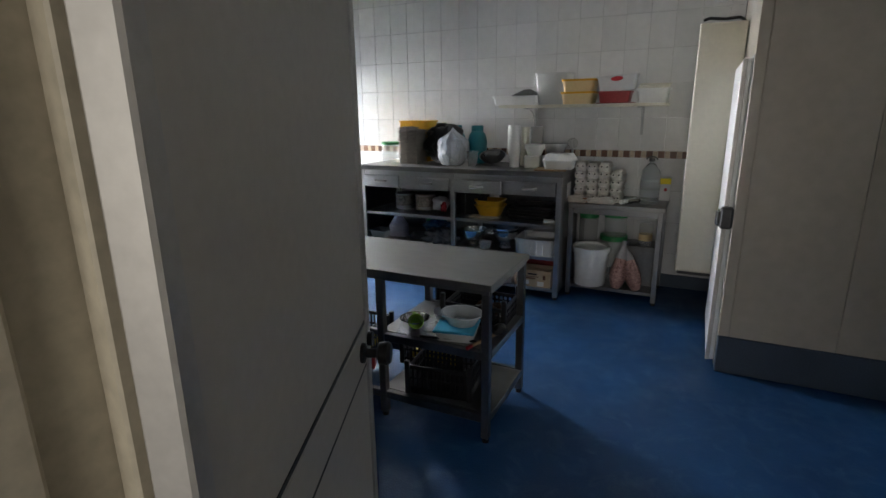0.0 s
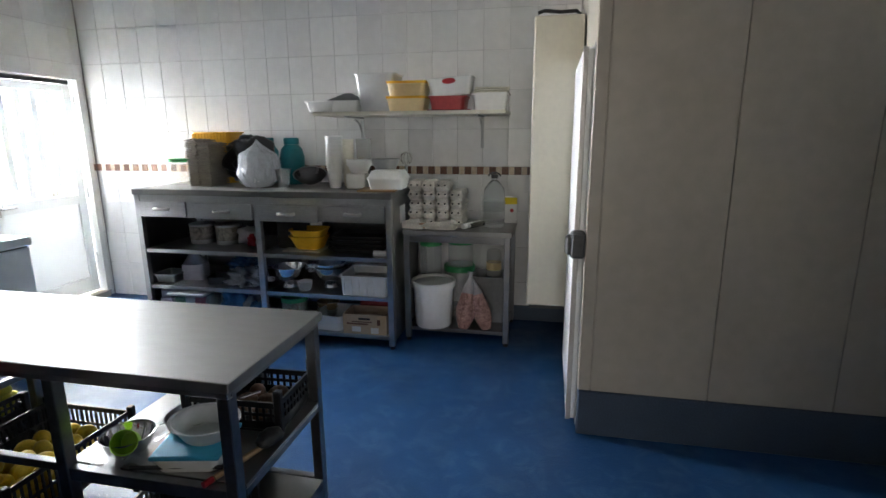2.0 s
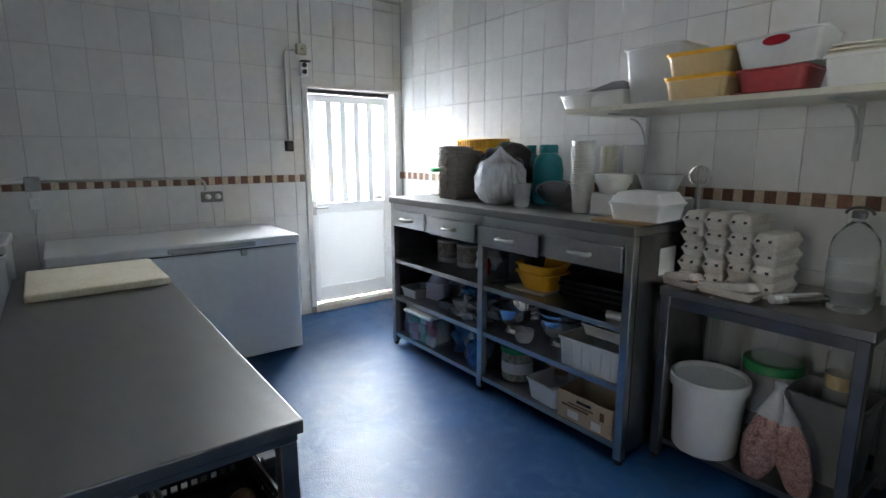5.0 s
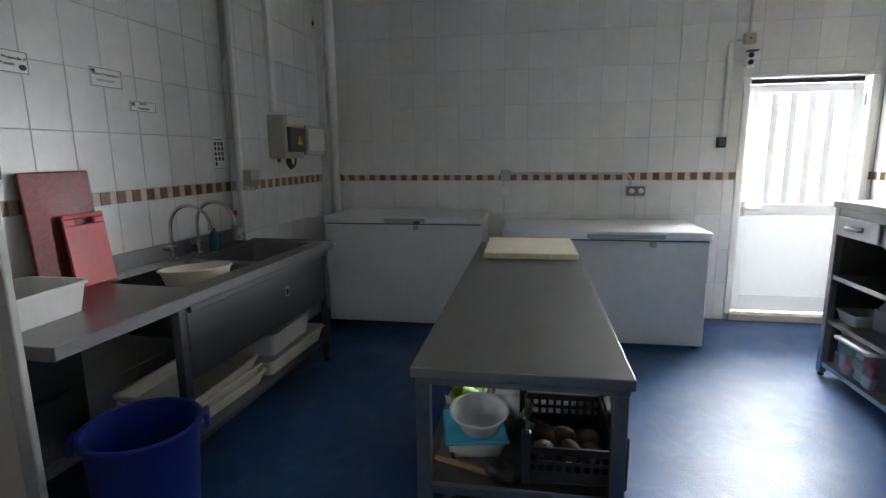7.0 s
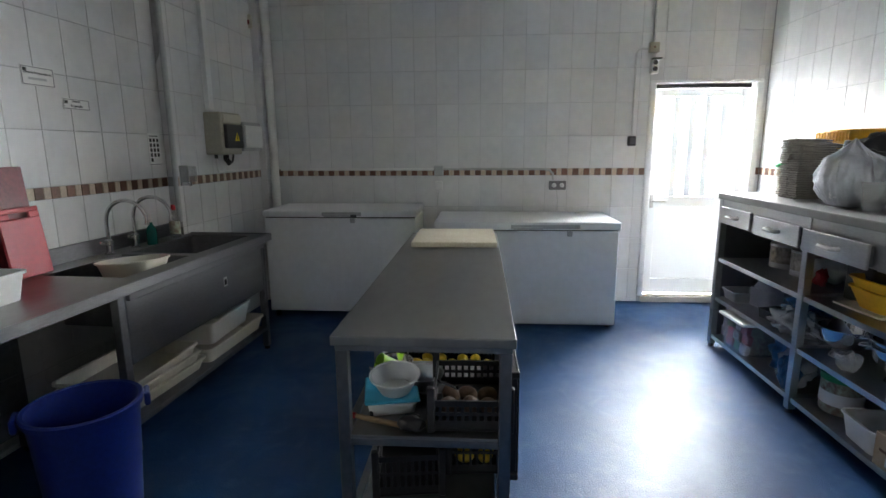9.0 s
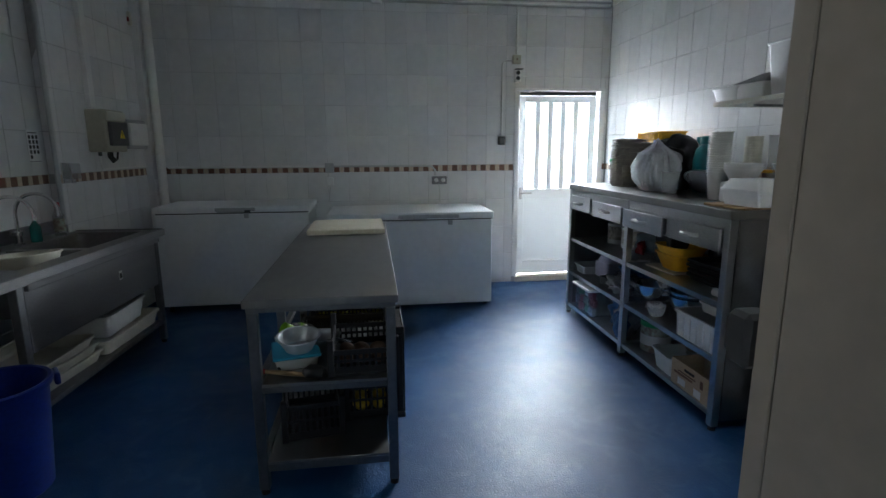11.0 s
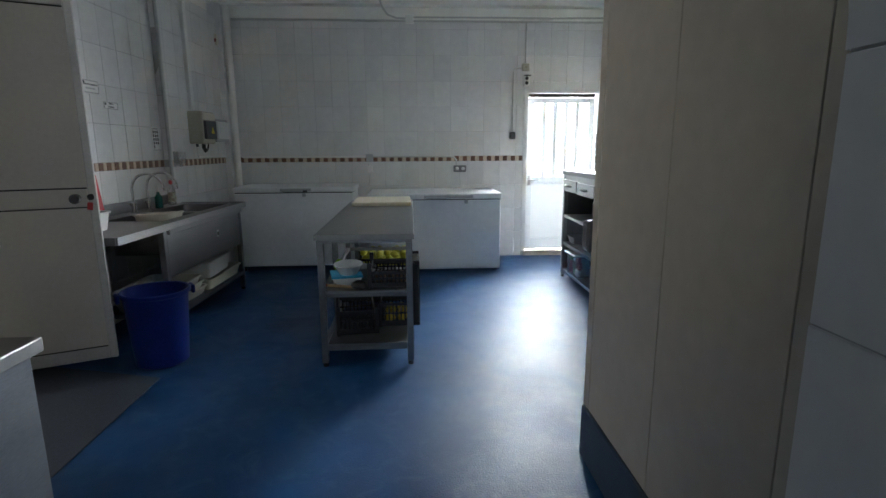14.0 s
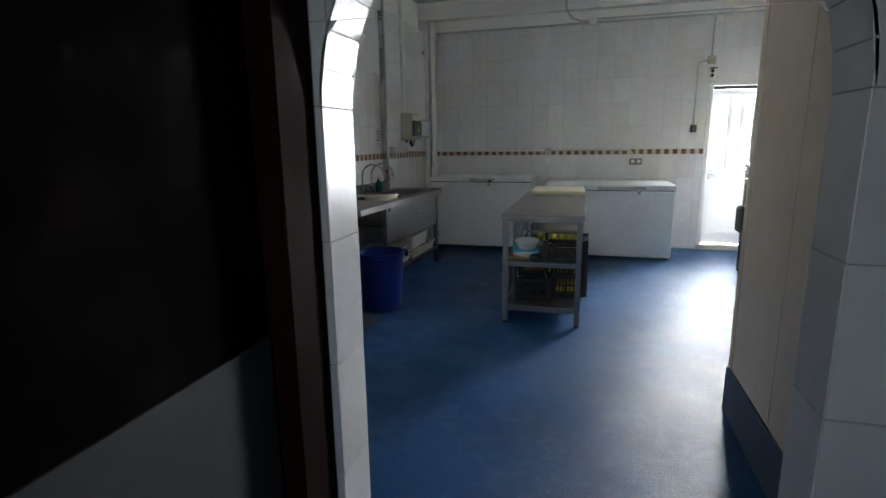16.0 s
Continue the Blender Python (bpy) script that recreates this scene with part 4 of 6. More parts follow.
tk = thing("trunking", SW @ pose(-2.56, PIER, 0), "white vertical cable trunking above the fuse box", "trunking")
part("duct", box(-0.035, 0.035, 0.001, 0.04, 1.83, 3.3, 0.003), M_WPLAST, tk)
fb = thing("fuse_box", SW @ pose(-2.63, PIER, 1.475), "beige electrical cabinet with a yellow warning triangle", "fuse box")
part("body", box(-0.16, 0.15, 0.001, 0.15, 0, 0.335, 0.012, seg=2), M_CREAMB, fb)
part("cover", box(-0.15, 0.13, 0.1505, 0.165, 0.25, 0.322, 0.006), M_CPLAST, fb)
part("window", box(-0.14, 0.12, 0.1505, 0.18, 0.05, 0.24, 0.008, seg=2), M_DARK, fb, "smoked plastic window")
tri = bmesh.new()
tri.faces.new([tri.verts.new(p) for p in ((-0.075, 0.1815, 0.11), (0.005, 0.1815, 0.11), (-0.035, 0.1815, 0.18))])
part("warning_triangle", tri, M_WARN, fb, "yellow warning triangle")
part("bolt_mark", box(-0.038, -0.032, 0.182, 0.183, 0.12, 0.16), M_INK, fb)
for k in range(3):
    part("cable", tube([(-0.02 - 0.03 * k, 0.06, 0.001), (-0.02 - 0.03 * k, 0.06, -0.04), (-0.07 - 0.02 * k, 0.065, -0.085 + 0.012 * k), (-0.15, 0.06, -0.06), (-0.17, 0.06, 0.0)], 0.008, 8), M_BLACK, fb, "black looped cable", True)
part("gland", lathe([(0, -0.03), (0.014, -0.03), (0.014, 0), (0, 0)], 10, centre=(0.10, 0.06, 0)), M_DARK, fb, "", True)
f2b = thing("breaker_panel", SW @ pose(-2.965, PIER, 1.50), "small grey breaker panel with a hinged cover", "breaker panel")
part("body", box(-0.19, 0.14, 0.001, 0.15, 0, 0.25, 0.008, seg=2), M_GREYP, f2b)
part("cover", box(-0.18, 0.13, 0.1505, 0.17, 0.03, 0.22, 0.008), M_WPLAST, f2b)
part("label", box(0.03, 0.08, 0.1705, 0.172, 0.11, 0.16), M_SIGN, f2b)
pipe("flex", [(-2.55, PIER + 0.05, 1.44), (-2.55, PIER + 0.05, 1.36), (-2.60, PIER + 0.03, 1.335), (-3.0, PIER + 0.012, 1.335), (-3.37, PIER + 0.012, 1.335)], 0.007, M_WPLAST, "white cable under the fuse box", SW)
pr = thing("motion_sensor", pose(-4.088, 0.68, 2.68), "small white wall motion sensor", "sensor")
part("body", box(0.001, 0.04, -0.03, 0.03, -0.06, 0.06, 0.008, seg=2), M_CPLAST, pr)
part("eye", box(0.0405, 0.045, -0.02, 0.02, -0.03, 0.01, 0.003), M_RED, pr)
ds = thing("soap_dispenser", SW @ pose(-2.16, PIER, 1.25), "clear plastic dispenser on the tiled wall", "dispenser")
part("back_plate", box(-0.055, 0.055, 0.001, 0.01, 0, 0.15, 0.003), M_CHROME, ds)
part("tank", box(-0.05, 0.05, 0.0105, 0.085, 0.03, 0.145, 0.012, seg=2), M_CLEAR, ds)
part("outlet", lathe([(0, 0), (0.012, 0), (0.012, 0.029), (0, 0.029)], 10, centre=(0, 0.05, 0)), M_CHROME, ds, "", True)


def text(body, size, parent, m, mt=M_INK):
    c = bpy.data.curves.new("lettering", "FONT")
    c.body, c.size, c.align_x, c.align_y, c.extrude = body, size * 1.12, "CENTER", "CENTER", 0.0004
    c.offset = 0.0005
    c.materials.append(mt)
    o = new("lettering", c)
    dg = bpy.context.evaluated_depsgraph_get()
    me = bpy.data.meshes.new_from_object(o.evaluated_get(dg))
    bpy.data.objects.remove(o)
    ob = new("lettering", me)
    ob.parent = parent
    ob.matrix_basis = m
    return ob


def sign(lx, z, w, h, lines, size, label):
    s = thing("wall_sign", SW @ pose(lx, 0, z), label, "sign", "zone signs")
    part("plate", box(-w / 2, w / 2, 0.001, 0.004, -h / 2, h / 2, 0.001), M_SIGN, s)
    fr_ = box(-w / 2 + 0.004, w / 2 - 0.004, 0.0042, 0.0048, h / 2 - 0.007, h / 2 - 0.004)
    box(-w / 2 + 0.004, w / 2 - 0.004, 0.0042, 0.0048, -h / 2 + 0.004, -h / 2 + 0.007, bm=fr_)
    box(-w / 2 + 0.004, -w / 2 + 0.007, 0.0042, 0.0048, -h / 2 + 0.007, h / 2 - 0.007, bm=fr_)
    box(w / 2 - 0.007, w / 2 - 0.004, 0.0042, 0.0048, -h / 2 + 0.007, h / 2 - 0.007, bm=fr_)
    part("border", fr_, M_INK, s)
    part("emblem", box(w / 2 - 0.035, w / 2 - 0.012, 0.0042, 0.0048, h / 2 - 0.03, h / 2 - 0.012), M_INK, s)
    for k, ln in enumerate(lines):
        text(ln, size, s, pose(0, 0.0045, 0.016 - 0.026 * k, 90, 0, 180))
    return s


s1 = sign(-0.62, 1.905, 0.19, 0.10, ["Zona de Preparação de", "Pescado"], 0.017, "white wall sign lettered Zona de Preparação de Pescado")
part("fish_shape", lathe([(0, 0), (0.018, 0), (0, 0.0006)], 12, squash=(1, 0.7)), M_INK, s1, "", False, pose(-0.065, 0.0045, -0.02, -90, 0, 0))
s2 = sign(-1.12, 1.90, 0.20, 0.10, ["Zona de Preparação de"], 0.016, "white wall sign lettered Zona de Preparação de")
part("faded_line", box(-0.05, 0.06, 0.0042, 0.0046, -0.02, -0.008), M_GREYP, s2, "faded unreadable line")
s3 = sign(-1.35, 1.775, 0.19, 0.062, ["Zona de", "Preparação"], 0.016, "small white wall sign lettered Zona de Preparação")
ch = thing("pictogram_chart", SW @ pose(-1.99, 0, 1.52), "white hand-washing chart with rows of black pictograms", "chart")
part("sheet", box(-0.065, 0.065, 0.001, 0.003, -0.11, 0.11), M_SIGN, ch)
for r_ in range(5):
    for c_ in range(3):
        if r_ == 4 and c_ < 2:
            continue
        part("pictogram", box(-0.045 + 0.036 * c_, -0.045 + 0.036 * c_ + 0.022, 0.0032, 0.0036, 0.05 - 0.034 * r_, 0.05 - 0.034 * r_ + 0.024), M_INK, ch)
part("heading", box(-0.04, 0.05, 0.0032, 0.0036, 0.088, 0.094), M_INK, ch)
part("border", box(-0.062, 0.062, 0.0032, 0.0036, -0.107, -0.104), M_INK, ch)
kn = thing("knife", SW @ pose(-0.50, 0.012, 1.43), "kitchen knife with black handle hung on the tiles", "knife")
part("blade", box(-0.010, 0.010, -0.001, 0.001, 0.11, 0.26, 0.0005), M_STEELD, kn)
part("handle", box(-0.014, 0.014, -0.01, 0.01, -0.02, 0.109, 0.005), M_BLACK, kn)

# wooden door standing open beside the arch, in the next room
wd = thing("wooden_door", pose(0, 0, 0), "brown wooden door opened back, shade put in its colour, grey lower panel", "door")
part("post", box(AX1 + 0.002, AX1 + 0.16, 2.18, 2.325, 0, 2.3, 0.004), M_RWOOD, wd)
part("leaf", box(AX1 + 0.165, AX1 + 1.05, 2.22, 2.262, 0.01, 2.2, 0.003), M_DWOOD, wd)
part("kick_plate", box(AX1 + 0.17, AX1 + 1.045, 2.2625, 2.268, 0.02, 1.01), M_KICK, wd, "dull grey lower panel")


# ---- loose things ----
def at(x, y, z, rz=0, rx=0, ry=0):
    return pose(x, y, z, rx, ry, rz)


def crate(m, w, d, h, label, ears=0.0, mt=M_BLACK):
    c = thing("crate", m, label, "crate", "black plastic crates")
    part("base", box(-w / 2, w / 2, -d / 2, d / 2, 0, 0.008, 0.002), mt, c)
    for sx, sy, n in ((1, 0, d), (-1, 0, d), (0, 1, w), (0, -1, w)):
        own = bmesh.new()
        ln = (d if sx else w) - 0.012
        bars = max(5, int(ln / 0.026))

        def put(a0, a1, z0, z1, t=0.005):
            if sx:
                box(sx * (w / 2 - t) - t / 2, sx * (w / 2 - t) + t / 2, a0, a1, z0, z1, bm=own)
            else:
                box(a0, a1, sy * (d / 2 - t) - t / 2, sy * (d / 2 - t) + t / 2, z0, z1, bm=own)
        put(-ln / 2, ln / 2, h - 0.022, h, 0.008)
        put(-ln / 2, ln / 2, 0.009, 0.04, 0.006)
        put(-ln / 2, ln / 2, h * 0.52, h * 0.52 + 0.012, 0.006)
        for k in range(bars + 1):
            a = -ln / 2 + ln * k / bars
            put(max(-ln / 2, a - 0.005), min(ln / 2, a + 0.005), 0.04, h - 0.022)
        part("side_grille", own, mt, c)
    for sx in (-1, 1):
        for sy in (-1, 1):
            part("post", box(sx * w / 2 - 0.014, sx * w / 2 + 0.014, sy * d / 2 - 0.014, sy * d / 2 + 0.014, 0, h + ears, 0.004), mt, c)
    return c


def fruit_mesh(name, r, stretch, mt, tips=True):
    b = bmesh.new()
    bmesh.ops.create_icosphere(b, subdivisions=3, radius=r)
    for v in b.verts:
        k = abs(v.co.x) / r
        v.co.x *= stretch + (0.18 * k ** 6 if tips else 0)
        v.co += v.co.normalized() * 0.03 * r * noise.noise(v.co * 40)
    for fc in b.faces:
        fc.smooth = True
    me = bpy.data.meshes.new(name)
    b.to_mesh(me)
    b.free()
    me.materials.append(mt)
    return me


LEMON = fruit_mesh("lemon", 0.033, 1.2, M_LEMON)
LIME = fruit_mesh("green_lemon", 0.033, 1.2, M_LEMONG)
EGG = fruit_mesh("egg", 0.024, 1.28, M_EGG, False)
POT = fruit_mesh("potato", 0.033, 1.3, M_POTATO, False)


def heap(mesh, name, cx, cy, z, w, d, n, r, label, group, layers=2):
    """Fruit packed in staggered rows, in layers, inside a w by d footprint."""
    k = 0
    for layer in range(layers):
        nx, ny = max(1, int(w / (2.35 * r))), max(1, int(d / (2.1 * r)))
        for i in range(nx):
            for j in range(ny):
                if k >= n:
                    return
                if layer and (i + j) % 3 == 0:
                    continue
                x = cx - w / 2 + (i + 0.5 + 0.25 * (layer % 2)) * w / nx + random.uniform(-0.006, 0.006)
                y = cy - d / 2 + (j + 0.5 + 0.25 * (layer % 2)) * d / ny + random.uniform(-0.006, 0.006)
                o = new(name, mesh)
                o.matrix_basis = at(x, y, z + r + 1.5 * r * layer, random.uniform(0, 180), random.uniform(-20, 20), random.uniform(-25, 25))
                tagged(o, label, "fruit" if "lemon" in name else "food", group)
                k += 1


# under the work table
crate(at(-1.93, 2.6525, 0.1605), 0.46, 0.57, 0.20, "black slatted crate of lemons under the table", 0.02)
heap(LEMON, "lemon", -1.93, 2.6525, 0.170, 0.40, 0.50, 52, 0.033, "ripe yellow lemon in the black crate", "lemons in the crate", 3)
crate(at(-2.48, 2.6525, 0.1605), 0.42, 0.57, 0.13, "black slatted crate under a crate of lemons", 0.0)
crate(at(-2.47, 2.67, 0.291), 0.40, 0.50, 0.11, "black slatted crate heaped with greenish lemons", 0.0)
heap(LIME, "lemon", -2.47, 2.67, 0.300, 0.36, 0.46, 70, 0.033, "greenish yellow lemon in the upper black crate", "lemons in the upper crate", 3)
crate(at(-1.10, 2.54, 0.1605, 8), 0.36, 0.26, 0.17, "black slatted crate on the low steel shelf", 0.03)
crate(at(-1.28, 2.82, 0.1605, 3), 0.40, 0.24, 0.17, "black slatted crate with a few lemons", 0.02)
heap(LEMON, "lemon", -1.28, 2.82, 0.17, 0.34, 0.18, 9, 0.033, "yellow lemon in a low black crate", "lemons in the low crate", 1)
crate(at(-0.985, 2.80, 0.5175, 2), 0.37, 0.28, 0.115, "black slatted crate of brown potatoes on the shelf", 0.055)
heap(POT, "potato", -0.96, 2.80, 0.526, 0.18, 0.22, 6, 0.032, "round brown potato in the black crate", "potatoes in the crate", 2)
crate(at(-1.19, 2.995, 0.20, 0, 0, 0) @ pose(0, 0, 0.22, 90, 0, 0), 0.34, 0.44, 0.06, "black slatted tray hung on the table side", 0.0)
bl = thing("food_container", at(-1.0, 2.49, 0.5175, 12), "white food container with a light blue lid", "container")
part("body", tub(0.21, 0.19, 0.048, 0.92, 0.002, 0.005, 0.025), M_WPLAST, bl, "", True)
part("lid", box(-0.113, 0.113, -0.105, 0.105, 0.0485, 0.064, 0.007, seg=2), M_BLUEL, bl, "light blue lid")
solo("plastic_bowl", lathe([(0, 0.002), (0.07, 0.0), (0.075, 0.006), (0.108, 0.060), (0.117, 0.062), (0.117, 0.067), (0.106, 0.066), (0.07, 0.008), (0, 0.006)], 32, squash=(1, 0.85)), M_MILK, at(-0.98, 2.51, 0.584, 12, 2, 2), "translucent plastic bowl on the blue lid", "bowl", "", True)
sb = solo("steel_bowl", lathe([(0, 0.002), (0.04, 0.0), (0.07, 0.03), (0.082, 0.075), (0.086, 0.076), (0.08, 0.073), (0.066, 0.032), (0.038, 0.006), (0, 0.006)], 28), M_CHROME, at(-1.245, 2.46, 0.5175), "small polished steel bowl on the shelf", "bowl", "", True)
gc = solo("green_cup", lathe([(0, 0.002), (0.03, 0), (0.032, 0.004), (0.042, 0.09), (0.039, 0.09), (0.029, 0.008), (0, 0.006)], 22), M_LIME, at(-1.245, 2.47, 0.555, 30, 62, 0), "lime green plastic cup lying in a steel bowl", "cup", "", True)
st = thing("strainer", at(-1.10, 2.60, 0.5175, 40), "steel strainer bowl with a handle", "strainer")
part("bowl", lathe([(0, 0.002), (0.035, 0.004), (0.075, 0.04), (0.088, 0.085), (0.092, 0.086), (0.085, 0.082), (0.07, 0.04), (0.033, 0.009), (0, 0.007)], 28), M_STEEL, st, "", True)
part("handle", tube([(0.09, 0, 0.084), (0.16, 0, 0.10), (0.24, 0, 0.11)], 0.007, 8), M_CHROME, st, "", True)
g = bmesh.new()
bmesh.ops.create_grid(g, x_segments=22, y_segments=18, size=0.5)
for v in g.verts:
    v.co = Vector((v.co.x * 0.34, v.co.y * 0.28, 0.006 + 0.035 * max(0, noise.noise(v.co * 5)) + 0.01 * abs(noise.noise(v.co * 14))))
solo("plastic_bag", g, M_FILM, at(-1.19, 2.52, 0.518, 20), "crumpled clear plastic bag on the shelf", "bag", "", True)
sp = thing("wooden_spatula", at(-0.86, 2.395, 0.526, 72), "wooden handled spatula with a red tip", "utensil")
part("handle", lathe([(0, 0), (0.009, 0.004), (0.011, 0.10), (0.009, 0.2), (0, 0.205)], 12), M_WOOD, sp, "", True, pose(-0.02, 0, 0.004, 0, 90, 0))
part("tip", lathe([(0, 0), (0.011, 0.002), (0.011, 0.035), (0, 0.037)], 12), M_RED2, sp, "red handle tip", True, pose(-0.057, 0, 0.004, 0, 90, 0))
part("blade", blob(0.05, 0.035, 0.03, 4.1, 0.2, 3), M_BLACK, sp, "black blade end", True, pose(0.21, 0, -0.006))
ta = thing("tongs", at(-1.02, 2.40, 0.521, 10), "black handled ladle lying on the shelf", "utensil")
part("handle", tube([(-0.15, 0, 0.008), (0, 0, 0.012), (0.16, 0.01, 0.008)], 0.007, 8), M_BLACK, ta, "", True)

# on the shelf counter
Z = 1.181
jr = thing("plastic_jar", at(-2.93, 5.0, Z), "milky plastic jar with a green lid", "jar")
part("body", lathe([(0, 0.002), (0.085, 0), (0.092, 0.01), (0.095, 0.17), (0.09, 0.185), (0, 0.185)], 28), M_CLEAR, jr, "", True)
part("lid", lathe([(0, 0.186), (0.1, 0.186), (0.1, 0.205), (0.093, 0.213), (0, 0.213)], 28), M_GREEN, jr, "green lid", True)


def pulp_tray(w, d, h, seed):
    b = bmesh.new()
    nx, ny = 14, 18
    bmesh.ops.create_grid(b, x_segments=nx, y_segments=ny, size=0.5)
    for v in b.verts:
        u, q = v.co.x, v.co.y
        edge = max(0.25, 1 - max(abs(2 * u), abs(2 * q)) ** 6)
        lump = edge + edge * 0.7 * noise.noise(Vector((u * 9, q * 9, seed * 3.1)))
        v.co = Vector((u * w * (1 + 0.05 * noise.noise(Vector((q * 7, seed, 0)))), q * d, 0.5 * h * lump * (1 + math.cos(u * 6 * math.pi) * math.cos(q * 8 * math.pi))))
    geo = bmesh.ops.extrude_face_region(b, geom=b.faces[:])
    for v in geo["geom"]:
        if isinstance(v, bmesh.types.BMVert):
            v.co.z += 0.0085
    return b


for col, (x, n) in enumerate(((-2.665, 26), (-2.556, 24))):
    stk = thing("egg_tray_stack", at(x, 4.93, Z), "tall stack of brown moulded pulp egg trays", "egg trays", "stacked egg trays")
    for k in range(n):
        part("tray", pulp_tray(0.100, 0.25, 0.014, k), M_PULPD, stk, "", False, pose(random.uniform(-0.006, 0.006), random.uniform(-0.01, 0.01), 0.001 + 0.0142 * k, random.uniform(-0.5, 0.5), random.uniform(-1, 1), random.uniform(-2.5, 2.5)))
yb = thing("yellow_basket", at(-2.70, 5.22, Z), "tall yellow ribbed plastic basket", "basket")
part("body", tub(0.36, 0.24, 0.43, 0.88, 0.004, 0.012, 0.04), M_YELLOW, yb, "", True)
for k in range(12):
    part("rib", box(-0.16 + 0.029 * k, -0.152 + 0.029 * k, -0.125, -0.116, 0.36, 0.415, 0.001), M_YELLOW, yb)
solo("bin_bag", blob(0.20, 0.17, 0.195, 2.7, 0.5, 4, 2.2), M_BAG, at(-2.33, 5.12, Z), "crumpled black plastic bag on the counter", "bag", "", 2)


def knotted_bag(m, r, h, mt, label, seed):
    b = bmesh.new()
    bmesh.ops.create_icosphere(b, subdivisions=5, radius=1)
    for v in b.verts:
        p = v.co.copy()
        a = math.atan2(p.y, p.x)
        fold = 0.07 * math.sin(9 * a + 3 * p.z + seed) * max(0, p.z + 0.3) + 0.10 * noise.noise(p * 1.6 + Vector((seed, 0, 0)))
        crease = abs(noise.noise(Vector((math.cos(a) * 4, math.sin(a) * 4, p.z * 1.1 + seed)))) + 0.6 * abs(noise.noise(Vector((math.cos(a) * 9, math.sin(a) * 9, p.z * 1.8 + seed))))
        k = 1.03 + fold - 0.28 * crease
        neck = 1 if p.z < 0.55 else max(0.16, 1 - 1.9 * (p.z - 0.55))
        v.co = Vector((p.x * r * k * neck, p.y * r * k * neck, max(p.z, -0.86) * h * 0.5 + 0.43 * h + (0.10 * h * max(0, p.z - 0.6) * (1 + math.sin(3 * a)))))
    o = solo("plastic_bag", b, mt, m, label, "bag", "", 2)
    return o


knotted_bag(at(-2.12, 4.86, Z), 0.168, 0.37, M_BAGW, "knotted white translucent carrier bag", 1.3)
solo("plastic_bundle", blob(0.125, 0.11, 0.115, 9.2, 0.4, 4), M_GREYP, at(-2.12, 4.86, Z + 0.004), "grey bundle inside the translucent bag", "bundle", "", 2)
tj = thing("teal_bottle", at(-1.98, 5.16, Z), "large teal plastic bottle with a wide cap", "bottle")
part("body", lathe([(0, 0.002), (0.085, 0), (0.095, 0.015), (0.10, 0.22), (0.085, 0.29), (0.055, 0.325), (0, 0.325)], 26), M_TEAL, tj, "", True)
part("cap", lathe([(0, 0.326), (0.062, 0.326), (0.062, 0.37), (0.055, 0.38), (0, 0.38)], 22), M_TEAL, tj, "", True)
tj = thing("teal_bottle", at(-2.24, 5.27, Z), "smaller teal plastic bottle", "bottle")
part("body", lathe([(0, 0.002), (0.065, 0), (0.07, 0.015), (0.07, 0.27), (0.035, 0.32), (0, 0.32)], 22), M_TEAL, tj, "", True)
part("cap", lathe([(0, 0.321), (0.035, 0.321), (0.035, 0.38), (0, 0.38)], 18), M_TEAL, tj, "", True)
CUP = [(0, 0.003), (0.042, 0), (0.045, 0.004), (0.058, 0.138), (0.063, 0.139), (0.063, 0.145), (0.056, 0.144), (0.042, 0.007), (0, 0.006)]
solo("plastic_cup", lathe(CUP, 22), M_CLEAR, at(-1.90, 4.84, Z), "milky plastic cup on the counter", "cup", "", True)
mb = thing("metal_sieve", at(-1.74, 4.98, Z + 0.075, 30, -32, 0), "round metal sieve leaning on the counter", "sieve")
part("bowl", lathe([(0, -0.05), (0.05, -0.045), (0.10, -0.015), (0.125, 0.02), (0.13, 0.022), (0.122, 0.022), (0.096, -0.01), (0.048, -0.039), (0, -0.044)], 28), M_CHROME, mb, "", True)
part("rim", lathe([(0.128, 0.018), (0.136, 0.022), (0.128, 0.028), (0.122, 0.023), (0.128, 0.018)], 28), M_STEEL, mb, "", True)
cs = thing("cup_stack", at(-1.49, 4.89, Z), "tall stack of nested white plastic cups", "cups")
for k in range(19):
    part("cup", lathe([(0.046, 0.0), (0.057, 0.142), (0.067, 0.1435), (0.067, 0.1485), (0.058, 0.149), (0.045, 0.004)] if k else CUP, 22), M_WPLAST, cs, "", True, pose(random.uniform(-0.001, 0.001), 0, 0.0135 * k))
cs = thing("cup_stack", at(-1.45, 5.07, Z), "stack of clear cups with an orange rim", "cups")
for k in range(18):
    part("cup", lathe([(0.036, 0.0), (0.046, 0.11), (0.050, 0.111), (0.050, 0.116), (0.045, 0.116), (0.035, 0.004)], 18), M_CPLAST, cs, "", True, pose(0, 0, 0.0147 * k))
part("orange_lid", lathe([(0, 0.0), (0.052, 0), (0.052, 0.015), (0, 0.018)], 18), M_YELLOW, cs, "orange lid", True, pose(0.07, 0.03, 0.16))
solo("clear_jug", lathe([(0, 0.002), (0.05, 0), (0.055, 0.01), (0.062, 0.36), (0.066, 0.37), (0.06, 0.37), (0.05, 0.012), (0, 0.008)], 20), M_CLEAR, at(-1.35, 5.16, Z), "tall clear plastic jug on the counter", "jug", "", True)
solo("white_carton", box(-0.075, 0.075, -0.07, 0.07, 0, 0.115, 0.012, seg=2), M_WPLAST, at(-1.31, 4.90, Z, 6), "small white foam carton on the counter", "carton")
